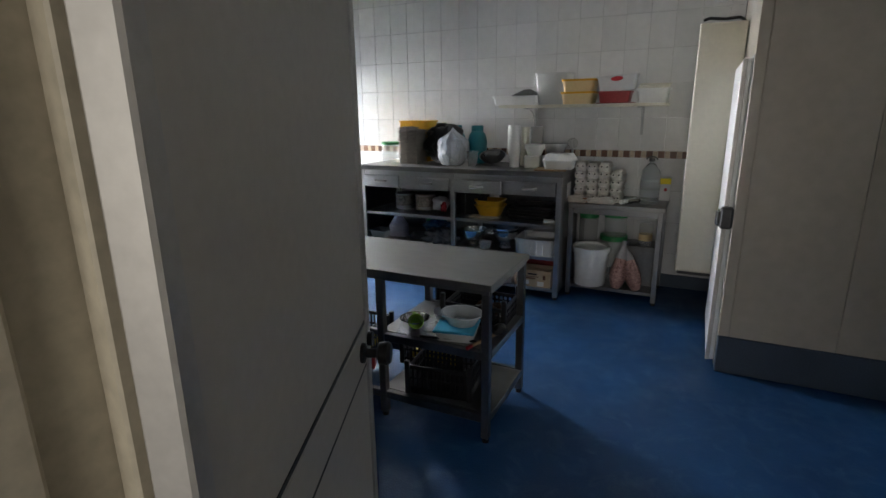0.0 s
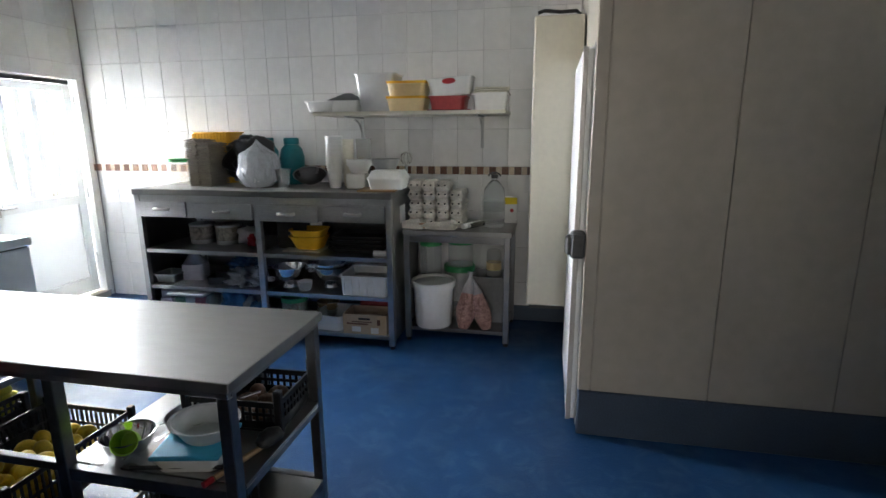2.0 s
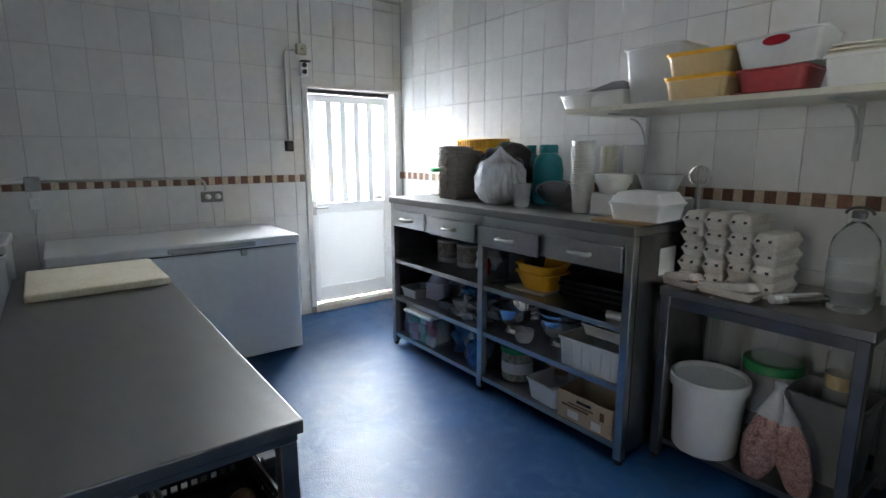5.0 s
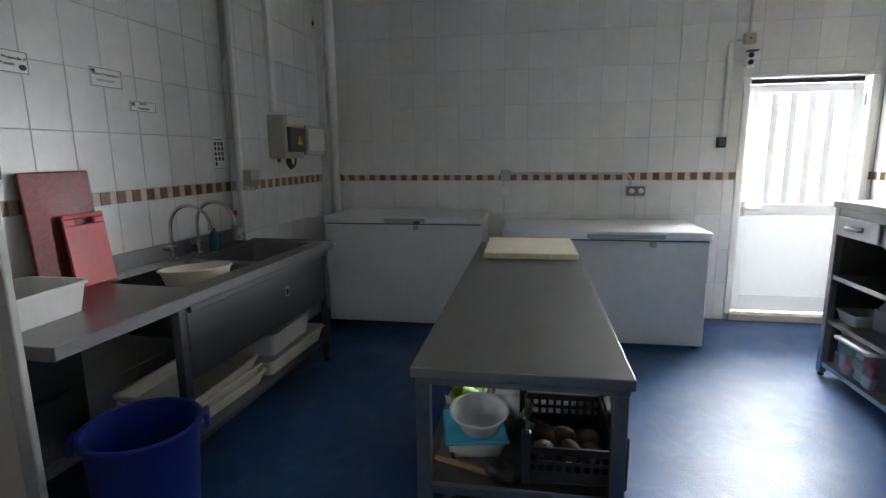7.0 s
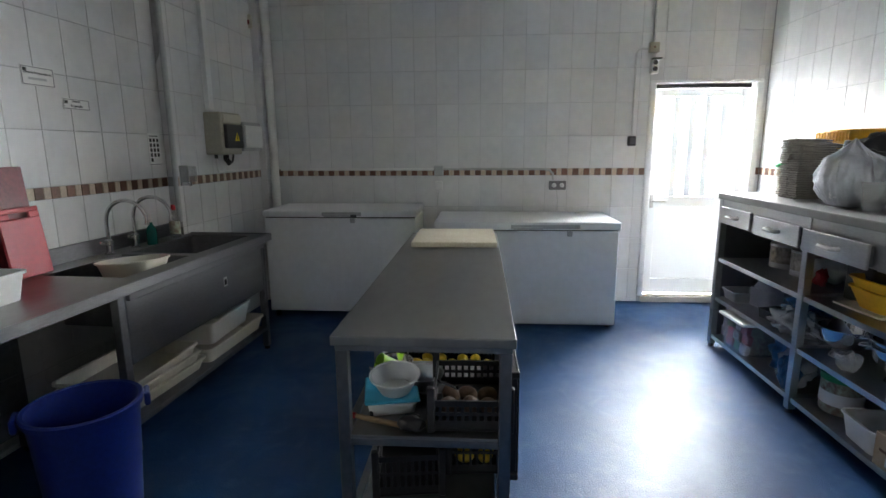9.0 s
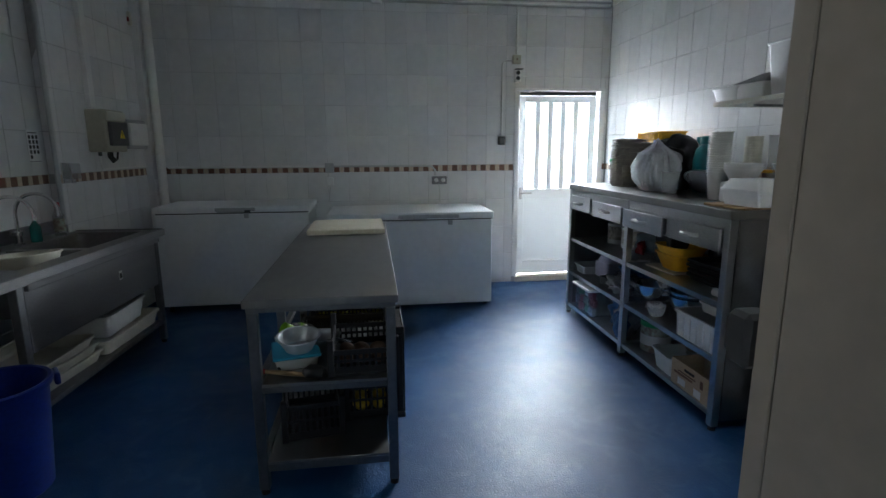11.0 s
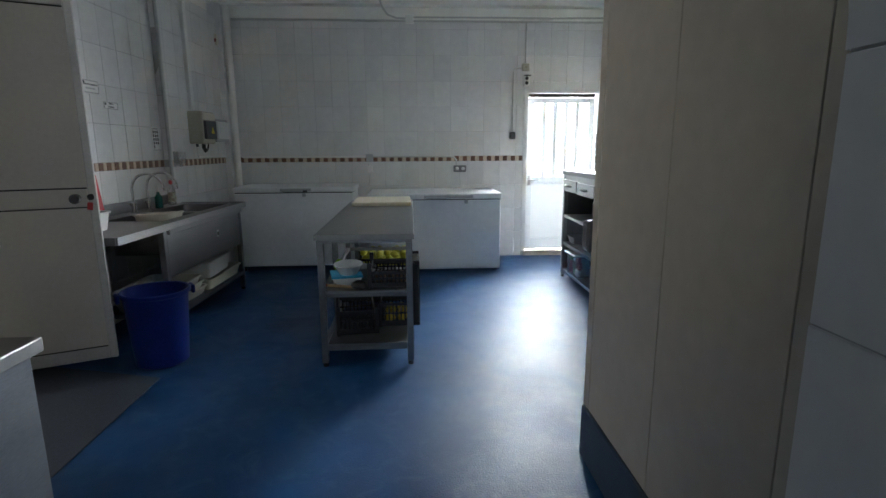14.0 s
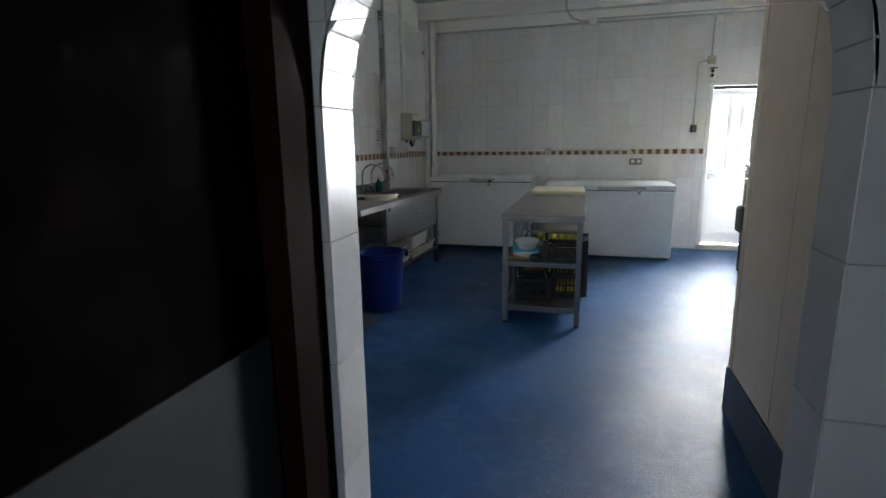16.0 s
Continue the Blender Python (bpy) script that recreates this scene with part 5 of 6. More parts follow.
for k in range(3):
    solo("foam_bowl", lathe([(0, 0.002), (0.06, 0), (0.085, 0.05), (0.098, 0.066), (0.098, 0.07), (0.09, 0.068), (0.058, 0.006), (0, 0.005)], 26), M_WPLAST, at(-1.295, 4.90, Z + 0.1155 + 0.016 * k, 20 * k), "white disposable bowl in a small stack", "bowl", "stacked bowls", True)
solo("foam_bowl", lathe([(0, 0.002), (0.07, 0), (0.10, 0.08), (0.115, 0.11), (0.118, 0.115), (0.108, 0.112), (0.068, 0.007), (0, 0.005)], 26), M_GREYP, at(-1.15, 5.1, Z + 0.10), "grey disposable bowl on the counter", "bowl", "", True)
solo("foam_block", box(-0.13, 0.13, -0.10, 0.10, 0, 0.10, 0.008), M_GREYP, at(-1.14, 5.1, Z, 3), "grey foam pack under a bowl", "pack")
solo("wooden_board", box(-0.15, 0.13, -0.10, 0.12, 0, 0.014, 0.004), M_WOOD, at(-1.08, 4.74, Z, 6), "thin wooden board on the counter", "board")
fb_ = thing("foam_box", at(-1.03, 4.80, Z + 0.0145, 4), "white polystyrene food box with a hinged lid", "box")
part("body", tub(0.26, 0.24, 0.075, 0.92, 0.006, 0.008, 0.02), M_WPLAST, fb_, "", True)
part("lid", tub(0.27, 0.25, 0.055, 0.8, 0.006, 0.006, 0.02), M_WPLAST, fb_, "", True, pose(0, 0, 0.131, 180, 0, 0))
wh = thing("whisk", at(-1.02, 5.25, Z, 20), "large wire whisk standing against the wall", "whisk")
for k in range(5):
    part("wire", tube(arc((0, 0, 0.21), 0.05, -60, 240, (math.cos(radians(36 * k)), math.sin(radians(36 * k)), 0), (0, 0, 1), 14), 0.0018, 6), M_CHROME, wh, "", True)
part("handle", lathe([(0, 0), (0.012, 0.002), (0.012, 0.15), (0.006, 0.165), (0, 0.165)], 12), M_STEEL, wh, "", True)

# on the wall shelf
Z = 1.7535
solo("food_tray", tub(0.25, 0.28, 0.085, 0.85, 0.003, 0.01, 0.03), M_WPLAST, at(-1.63, 5.12, Z), "white plastic food tray on the wall shelf", "tray", "", True)
gb = thing("lidded_box", at(-1.44, 5.10, Z, 2), "white box with a dark grey tented lid", "box")
part("body", tub(0.22, 0.22, 0.085, 0.92, 0.003, 0.006, 0.015), M_WPLAST, gb, "", True)
pyr = bmesh.new()
vv = [pyr.verts.new(p) for p in ((-0.13, -0.12, 0.086), (0.13, -0.12, 0.086), (0.13, 0.12, 0.086), (-0.13, 0.12, 0.086), (-0.03, 0, 0.145), (0.03, 0, 0.145))]
for ids in ((0, 1, 5, 4), (1, 2, 5), (2, 3, 4, 5), (3, 0, 4), (3, 2, 1, 0)):
    pyr.faces.new([vv[i] for i in ids])
part("lid", pyr, M_DARK, gb, "dark grey tented lid")
gb = thing("storage_box", at(-1.19, 5.13, Z), "large clear plastic storage box", "box")
part("body", tub(0.31, 0.26, 0.28, 0.82, 0.003, 0.01, 0.03), M_MILK, gb, "", True)
part("insert", tub(0.24, 0.20, 0.11, 0.92, 0.003, 0.004, 0.03), M_GREYP, gb, "", True, pose(0, 0, 0.006))
for k in range(2):
    yt = thing("storage_box", at(-0.945 + 0.004 * k, 5.09, Z + 0.108 * k, 1.5 * k), "yellow-tinted clear box with a yellow rim", "box", "yellow boxes")
    part("body", tub(0.29, 0.24, 0.09, 0.9, 0.003, 0.004, 0.03), M_YCLEAR, yt, "", True)
    part("rim", tub(0.305, 0.255, 0.017, 0.99, 0.016, 0.004, 0.03), M_YELLOW, yt, "yellow rim", True, pose(0, 0, 0.0905))
solo("thin_board", box(-0.16, 0.16, -0.12, 0.12, 0, 0.008, 0.002), M_RED, at(-0.62, 5.09, Z, 2), "thin dark red board under the tubs", "board")
rt = thing("storage_box", at(-0.63, 5.10, Z + 0.0085), "red-tinted plastic tub on the shelf", "box")
part("body", tub(0.27, 0.24, 0.095, 0.9, 0.003, 0.01, 0.03), M_REDC, rt, "", True)
rt = thing("storage_box", at(-0.61, 5.10, Z + 0.105, 3, 0, -4), "clear plastic tub with a red grip", "box")
part("body", tub(0.33, 0.26, 0.13, 0.86, 0.003, 0.01, 0.03), M_MILK, rt, "", True)
part("grip", lathe([(0, 0), (0.05, 0), (0.05, 0.006), (0, 0.008)], 18, squash=(1, 0.4)), M_RED2, rt, "red grip", True, pose(0.0, -0.135, 0.10, 80, 0, 0))
wtub = thing("storage_box", at(-0.315, 5.09, Z), "white plastic tub with cream lids on top", "box")
part("body", tub(0.25, 0.22, 0.12, 0.9, 0.003, 0.012, 0.025), M_WPLAST, wtub, "", True)
for k in range(3):
    part("lid", box(-0.125, 0.125, -0.11, 0.11, 0.121 + 0.014 * k, 0.131 + 0.014 * k, 0.004), M_CPLAST, wtub, "cream flat lid", False, pose(0.004 * k, 0, 0, 0, 0, 4 * k))

# on and under the egg table
Z = 0.8855


def carton(m, is_open=False):
    c = thing("egg_carton", m, "open grey pulp egg carton" if is_open else "closed grey pulp egg carton in a stack", "egg carton", "egg cartons")
    b = tub(0.098, 0.27, 0.036, 0.86, 0.003, 0.004, 0.018)
    part("base", b, M_PULP, c)
    if is_open:
        part("lid", tub(0.098, 0.27, 0.03, 0.86, 0.003, 0.004, 0.018), M_PULP, c, "", False, pose(0.0, 0.02, 0.055, 172, 4, 0))
    else:
        part("lid", tub(0.098, 0.27, 0.036, 0.80, 0.003, 0.004, 0.018), M_PULP, c, "", False, pose(0, 0, 0.0735, 180, 0, 0))
        for nx_ in (-0.024, 0.024):
            part("notch", box(nx_ - 0.006, nx_ + 0.006, -0.139, -0.1325, 0.04, 0.052), M_DARK, c)
    return c


for col, n in enumerate((5, 5, 5, 4)):
    for k in range(n):
        if col == 3 and k == n:
            continue
        carton(at(-0.872 + 0.107 * col + random.uniform(-0.004, 0.004), 5.06 + random.uniform(-0.012, 0.012), Z + 0.0735 * k * 0.94 + 0.0005, random.uniform(-2, 2)))
carton(at(-0.90, 4.90, Z, 78), True)
carton(at(-0.66, 4.885, Z, 84), True)
for x, y in ((-0.80, 4.90), (-0.79, 4.87)):
    o = new("egg", EGG)
    o.matrix_basis = at(x, y, Z + 0.024, 40)
    tagged(o, "brown hen's egg beside the cartons", "egg", "loose eggs")
for k in range(2):
    rl_ = thing("foil_roll", at(-0.44 + 0.045 * k, 4.99 + 0.02 * k, Z + 0.02, 62), "roll of kitchen foil on the steel table", "roll", "foil rolls")
    part("roll", lathe([(0, -0.11), (0.02, -0.11), (0.02, 0.11), (0, 0.11)], 16), M_CHROME if k else M_WPLAST, rl_, "", True, pose(0, 0, 0, 0, 90, 0))
wb = thing("water_bottle", at(-0.275, 5.05, Z), "large clear water bottle with a dark cap", "bottle")
prof_w = [(0, 0.004), (0.07, 0), (0.082, 0.012)]
for k in range(6):
    prof_w += [(0.084, 0.03 + 0.03 * k), (0.080, 0.045 + 0.03 * k)]
prof_w += [(0.084, 0.23), (0.075, 0.29), (0.035, 0.345), (0.022, 0.355), (0.022, 0.37), (0, 0.37)]
part("body", lathe(prof_w, 26), M_WATER, wb, "", True)
part("label", lathe([(0.0855, 0.13), (0.0855, 0.20)], 26), M_CLEAR, wb, "faded clear label", True)
part("cap", lathe([(0, 0.371), (0.026, 0.371), (0.026, 0.395), (0.022, 0.40), (0, 0.40)], 18), M_DARK, wb, "dark cap", True)
part("handle", tube(arc((0, 0, 0.385), 0.045, 0, 180, (1, 0, 0), (0, 0, 0.6), 10), 0.006, 8), M_DARK, wb, "", True)
pk = thing("packet", at(-0.165, 5.27, Z, 4), "white and yellow food packet", "packet")
part("body", box(-0.05, 0.05, -0.03, 0.03, 0, 0.205, 0.002), M_WPLAST, pk)
part("band", box(-0.0505, 0.0505, -0.0315, -0.0302, 0.15, 0.204), M_WARN, pk, "yellow printed band")
part("print", lathe([(0, 0), (0.015, 0), (0, 0.0008)], 14), M_RED2, pk, "red printed spot", False, pose(0.01, -0.0303, 0.10, 90, 0, 0))
Z = 0.1005
pb = thing("lidded_bucket", at(-0.735, 4.955, Z), "large white plastic bucket with a lid", "bucket")
part("body", lathe([(0, 0.003), (0.138, 0), (0.145, 0.01), (0.158, 0.31), (0.163, 0.315), (0.163, 0.33), (0, 0.33)], 36), M_WPLAST, pb, "", True)
part("lid", lathe([(0.1635, 0.315), (0.174, 0.315), (0.175, 0.36), (0.168, 0.368), (0.155, 0.362), (0.15, 0.35), (0, 0.348)], 36), M_WPLAST, pb, "", True)


def bean_bag(m, label):
    bb = thing("bean_bag", m, label, "bag", "bags of beans")
    b = bmesh.new()
    bmesh.ops.create_icosphere(b, subdivisions=4, radius=1)
    for v in b.verts:
        p = v.co.copy()
        k = 1 + 0.12 * noise.noise(p * 2.2 + Vector((5, 1, 0)))
        tap_ = 1 - 0.35 * max(0, p.z)
        v.co = Vector((p.x * 0.074 * k * tap_, p.y * 0.045 * k * tap_, max(-0.9, p.z) * 0.19 + 0.172))
    part("bean_fill", b, M_BEAN, bb, "pinkish dried beans", True)
    t = lathe([(0.062, 0.285), (0.045, 0.33), (0.03, 0.37), (0.012, 0.42), (0.03, 0.45), (0.026, 0.45), (0.008, 0.42), (0.026, 0.37), (0.04, 0.33), (0.057, 0.285)], 18, squash=(1, 0.5))
    part("film", t, M_FILM, bb, "clear twisted plastic", True)
    return bb


bean_bag(at(-0.485, 4.875, Z, 8, -8, 8), "clear plastic bag of pinkish dried beans")
bean_bag(at(-0.30, 4.885, Z, -6, -8, -20), "clear plastic bag of dried beans leaning over")
solo("grey_bin", tub(0.28, 0.26, 0.38, 0.85, 0.004, 0.012, 0.03), M_BINGR, at(-0.30, 5.17, Z), "grey plastic bin on the low shelf", "bin", "", True)
for x, y, r, h, lid in ((-0.82, 5.25, 0.09, 0.60, M_GREEN), (-0.575, 5.24, 0.125, 0.40, M_GREEN)):
    j = thing("storage_jar", at(x, y, Z), "tall clear plastic jar with a green lid", "jar", "tall jars")
    part("body", lathe([(0, 0.003), (r * 0.92, 0), (r, 0.012), (r, h - 0.04), (r * 0.93, h - 0.02), (0, h - 0.02)], 26), M_CLEAR, j, "", True)
    part("lid", lathe([(0, h - 0.0195), (r * 1.04, h - 0.0195), (r * 1.04, h + 0.02), (r, h + 0.026), (0, h + 0.026)], 26), lid, j, "green lid", True)
j = thing("storage_jar", at(-0.565, 5.24, Z + 0.4265), "clear jar stacked on a green lid", "jar", "tall jars")
part("body", lathe([(0, 0.002), (0.10, 0), (0.105, 0.01), (0.105, 0.17), (0.10, 0.18), (0, 0.18)], 26), M_CLEAR, j, "", True)
part("lid", lathe([(0, 0.1805), (0.11, 0.1805), (0.11, 0.21), (0, 0.215)], 26), M_GREEN, j, "green lid", True)
j = thing("label_jar", at(-0.28, 5.15, Z + 0.10), "clear jar with a yellow label in the grey bin", "jar")
part("body", lathe([(0, 0.002), (0.055, 0), (0.06, 0.01), (0.06, 0.46), (0.05, 0.48), (0, 0.48)], 24), M_CLEAR, j, "", True)
part("label", lathe([(0.061, 0.32), (0.061, 0.38)], 24), M_YCLEAR, j, "yellow label", True)

# in the shelf counter, upper shelf
Z = 0.7005
for x, y in ((-2.72, 4.93), (-2.48, 4.93)):
    c = thing("food_can", at(x, y, Z), "large food can with a white printed label", "can", "food cans")
    part("body", lathe([(0, 0.002), (0.105, 0), (0.108, 0.006), (0.104, 0.01), (0.104, 0.155), (0.108, 0.16), (0.1, 0.165), (0, 0.16)], 28), M_STEEL, c, "", True)
    part("label", lathe([(0.1055, 0.035), (0.1055, 0.145)], 28), M_LABELC, c, "cream printed label", True)
    part("lid_band", lathe([(0.1085, 0.146), (0.1085, 0.16)], 28), M_STEEL, c, "steel rim band", True)
solo("plastic_bundle", blob(0.10, 0.08, 0.07, 3.3, 0.5, 3), M_WPLAST, at(-2.32, 4.95, Z), "crumpled white plastic bundle", "bundle", "", 2)
solo("red_ribbon", blob(0.03, 0.03, 0.05, 6.3, 0.6, 3), M_RED2, at(-2.22, 4.84, Z), "small red wrapped bundle", "bundle", "", 2)
solo("dark_case", box(-0.10, 0.09, -0.15, 0.15, 0, 0.22, 0.006), M_BLACK, at(-1.865, 4.95, Z), "black case on the upper shelf", "case")
nc = thing("notice_sheet", at(-1.735, 5.0, Z, 4), "white printed sheet with a red heading", "sheet")
part("sheet", box(-0.06, 0.06, -0.002, 0.002, 0, 0.24), M_SIGN, nc)
part("heading", box(-0.035, 0.035, -0.003, -0.0021, 0.19, 0.215), M_RED, nc, "dark red heading block")
for k in range(2):
    solo("yellow_bowl", tub(0.27, 0.23, 0.105, 0.72, 0.003, 0.008, 0.05), M_YELLOW, at(-1.70, 4.83, Z + 0.012 + 0.05 * k, 3 * k), "yellow plastic bowl in a nested stack", "bowl", "yellow bowls", True)
solo("folded_cloth", box(-0.16, 0.14, -0.10, 0.10, 0, 0.0115, 0.004), M_CPLAST, at(-1.72, 4.80, Z, 5), "folded pale cloth under the yellow bowls", "cloth")
for k in range(4):
    solo("black_tray", tub(0.42, 0.34, 0.035, 0.94, 0.003, 0.012, 0.03), M_BLACK, at(-1.31 + 0.01 * (k % 2), 4.93, Z + 0.03 * k, 1.5 * k), "black oven tray in a stack", "tray", "black trays", True)
solo("paper_roll", lathe([(0, -0.05), (0.022, -0.05), (0.022, 0.05), (0, 0.05)], 16), M_WPLAST, at(-1.075, 4.68, Z + 0.022, 10) @ pose(0, 0, 0, 0, 90, 0), "small white paper roll", "roll", "", True)

# middle shelf
Z = 0.4005
solo("grey_tub", tub(0.19, 0.20, 0.075, 0.85, 0.003, 0.008, 0.02), M_GREYP, at(-2.93, 4.76, Z), "small grey plastic tub", "tub", "", True)
jg = thing("plastic_jug", at(-2.77, 4.85, Z, 10), "lilac-grey plastic jug with a moulded handle", "jug")
own = tub(0.19, 0.14, 0.13, 0.98, 0.003, 0.0, 0.03)
part("body", own, M_LILAC, jg, "", True)
sh = bmesh.new()
bmesh.ops.create_cone(sh, cap_ends=True, segments=20, radius1=0.10, radius2=0.032, depth=0.10)
for v in sh.verts:
    v.co.y *= 0.7
part("shoulder", sh, M_LILAC, jg, "", True, pose(0, 0, 0.18))
part("neck_ring", tube(arc((-0.005, 0, 0.215), 0.036, 0, 360, (1, 0, 0), (0, 0, 1), 16), 0.014, 8, None, False), M_LILAC, jg, "", True)
solo("green_bottle", lathe([(0, 0), (0.045, 0), (0.048, 0.01), (0.048, 0.20), (0.02, 0.25), (0, 0.25)], 20), M_GREEN, at(-2.52, 5.12, Z), "dark green bottle at the back of the shelf", "bottle", "", True)
solo("plastic_pack", blob(0.15, 0.12, 0.075, 7.7, 0.7, 4, 3.0), M_FILM, at(-2.22, 4.76, Z), "pile of crumpled clear plastic packs", "packs", "", 2)
solo("blue_pack", blob(0.13, 0.10, 0.06, 12.7, 0.6, 4, 3.0), M_BLUEB, at(-2.30, 4.86, Z + 0.09), "blue and white plastic packs", "packs", "", 2)
solo("tool_box", tub(0.20, 0.16, 0.06, 0.95, 0.003, 0.004, 0.01), M_DARK, at(-2.47, 4.78, Z, 12), "dark shallow box on the shelf", "box", "", True)


def steel_colander(m, label, n):
    c = thing("colander", m, label, "colander", "steel colanders")
    part("foot", lathe([(0, 0), (0.06, 0), (0.062, 0.006), (0.045, 0.04), (0.03, 0.05), (0, 0.05)], 26), M_CHROME, c, "", True)
    for k in range(n):
        q = part("bowl", lathe([(0, 0.051), (0.045, 0.052), (0.085, 0.07), (0.112, 0.105), (0.124, 0.165), (0.136, 0.168), (0.136, 0.172), (0.121, 0.17), (0.108, 0.107), (0.082, 0.075), (0.043, 0.057), (0, 0.056)], 30), M_CHROME, c, "", True, pose(0, 0, 0.035 * k))
        for s in (-1, 1):
            part("handle", tube([(s * 0.13, -0.03, 0.155), (s * 0.165, -0.028, 0.15), (s * 0.17, 0, 0.15), (s * 0.165, 0.028, 0.15), (s * 0.13, 0.03, 0.155)], 0.005, 8), M_CHROME, q, "", True)
    return c


steel_colander(at(-1.86, 4.77, Z, 15), "polished steel colander on a foot", 1)
steel_colander(at(-1.54, 4.82, Z, 40), "nested polished steel bowls on a foot", 2)
solo("glass_bowl", lathe([(0, 0.002), (0.04, 0), (0.055, 0.03), (0.06, 0.075), (0.057, 0.075), (0.05, 0.03), (0.038, 0.006), (0, 0.006)], 22), M_CLEAR, at(-1.70, 4.69, Z), "small clear bowl on the shelf", "bowl", "", True)
wc = thing("ribbed_tub", at(-1.20, 4.77, Z, 1), "white ribbed plastic storage tub", "tub")
part("body", tub(0.36, 0.30, 0.155, 0.95, 0.004, 0.012, 0.02), M_WPLAST, wc, "", True)
for k in range(6):
    part("rib", box(-0.15 + 0.058 * k, -0.145 + 0.058 * k, -0.153, -0.144, 0.01, 0.14), M_WPLAST, wc)
solo("white_tub", tub(0.30, 0.24, 0.06, 0.92, 0.004, 0.01, 0.02), M_WPLAST, at(-1.17, 4.85, Z + 0.156, 2), "white shallow tub stacked at the back", "tub", "", True)

# bottom shelf
Z = 0.1005
for k in range(3):
    solo("grey_pack", box(-0.075, 0.075, -0.09, 0.09, 0, 0.078, 0.008), M_LILAC, at(-2.95 + 0.005 * k, 4.77 + 0.01 * k, Z + 0.079 * k, 3 * k - 3), "grey foil food pack in a stack", "pack", "grey packs")
lt_ = thing("lidded_tub", at(-2.70, 4.735, Z, 2), "large clear tub of red packs, white lid", "tub")
part("body", tub(0.30, 0.28, 0.22, 0.9, 0.003, 0.004, 0.03), M_CLEAR, lt_, "clear plastic wall", True)
for k in range(9):
    part("pack", box(-0.042, 0.042, -0.02, 0.02, 0, 0.075, 0.008), (M_RED2, M_GREEN, M_SIGN, M_RED2, M_LABELR)[k % 5], lt_, "printed food pack", False, pose(-0.085 + 0.084 * (k % 3), -0.085 + 0.012 * (k % 2), 0.006 + 0.068 * (k // 3), -4, 7 * (k % 3 - 1), 5 - 4 * (k % 3)))
part("pack", box(-0.11, 0.11, -0.06, 0.12, 0, 0.19, 0.01), M_LABELR, lt_, "stacked printed packs", False, pose(0, 0, 0.006))
part("lid", box(-0.165, 0.165, -0.155, 0.155, 0.2205, 0.245, 0.01, seg=2), M_WPLAST, lt_, "white lid")
solo("blue_bag", blob(0.13, 0.11, 0.13, 15.1, 0.5, 4), M_BLUEB, at(-2.38, 4.82, Z), "crumpled dark blue bag", "bag", "", 2)
solo("white_sack", blob(0.08, 0.09, 0.12, 18.4, 0.5, 4), M_FILM, at(-2.17, 4.74, Z), "crumpled white plastic sack", "sack", "", 2)
solo("blue_cloth", blob(0.06, 0.05, 0.10, 21.4, 0.6, 4), M_BLUEB, at(-2.10, 4.655, Z), "blue cloth hanging over the shelf edge", "cloth", "", 2)
j = thing("sweet_jar", at(-1.85, 4.79, Z), "jar of red sweets with a green lid", "jar")
part("body", lathe([(0, 0.002), (0.092, 0), (0.098, 0.01), (0.10, 0.17), (0.095, 0.18), (0, 0.18)], 26), M_LABELR, j, "", True)
part("lid", lathe([(0, 0.181), (0.105, 0.181), (0.105, 0.215), (0, 0.22)], 26), M_GREEN, j, "green lid", True)
part("label", lathe([(0.1008, 0.05), (0.1008, 0.12)], 26), M_SIGN, j, "", True)
for k in range(4):
    solo("brown_bowl", lathe([(0, 0.002), (0.06, 0), (0.09, 0.04), (0.096, 0.055), (0.09, 0.053), (0.058, 0.006), (0, 0.006)], 24), M_PULP if k < 2 else M_WOOD, at(-1.63, 4.95, Z + 0.028 * k), "brown and grey bowl in a stack", "bowl", "brown bowls", True)
solo("white_tub", tub(0.24, 0.30, 0.125, 0.88, 0.003, 0.01, 0.03), M_WPLAST, at(-1.50, 4.78, Z, -4), "translucent white tub on the bottom shelf", "tub", "", True)
wx = thing("wooden_crate", at(-1.20, 4.73, Z, 1), "pale printed wooden produce crate with a slot", "crate")
part("body", tub(0.345, 0.22, 0.155, 0.995, 0.008, 0.0, 0.004), M_CARD, wx)
part("slot", box(-0.045, 0.045, -0.1115, -0.1102, 0.115, 0.13), M_BLACK, wx)
for k, (x0, x1, z0, z1) in enumerate(((-0.14, 0.03, 0.075, 0.088), (-0.10, 0.06, 0.095, 0.102), (0.10, 0.125, 0.075, 0.12), (-0.10, -0.03, 0.02, 0.06), (0.05, 0.11, 0.01, 0.055))):
    part("print", box(x0, x1, -0.1115, -0.1102, z0, z1), M_BROWN if k < 3 else M_SIGN, wx, "printed marks" if k < 3 else "white sticker")
solo("red_box", box(-0.14, 0.14, -0.12, 0.12, 0, 0.21, 0.006), M_REDC, at(-1.20, 5.02, Z, 2), "dark red box behind the wooden crate", "box")


# ---- wall tiles, one by one ----
TW, TH, J = 0.21, 0.305, 0.0021
BAND0, BAND1 = 1.252, 1.318
tile_cache = {}


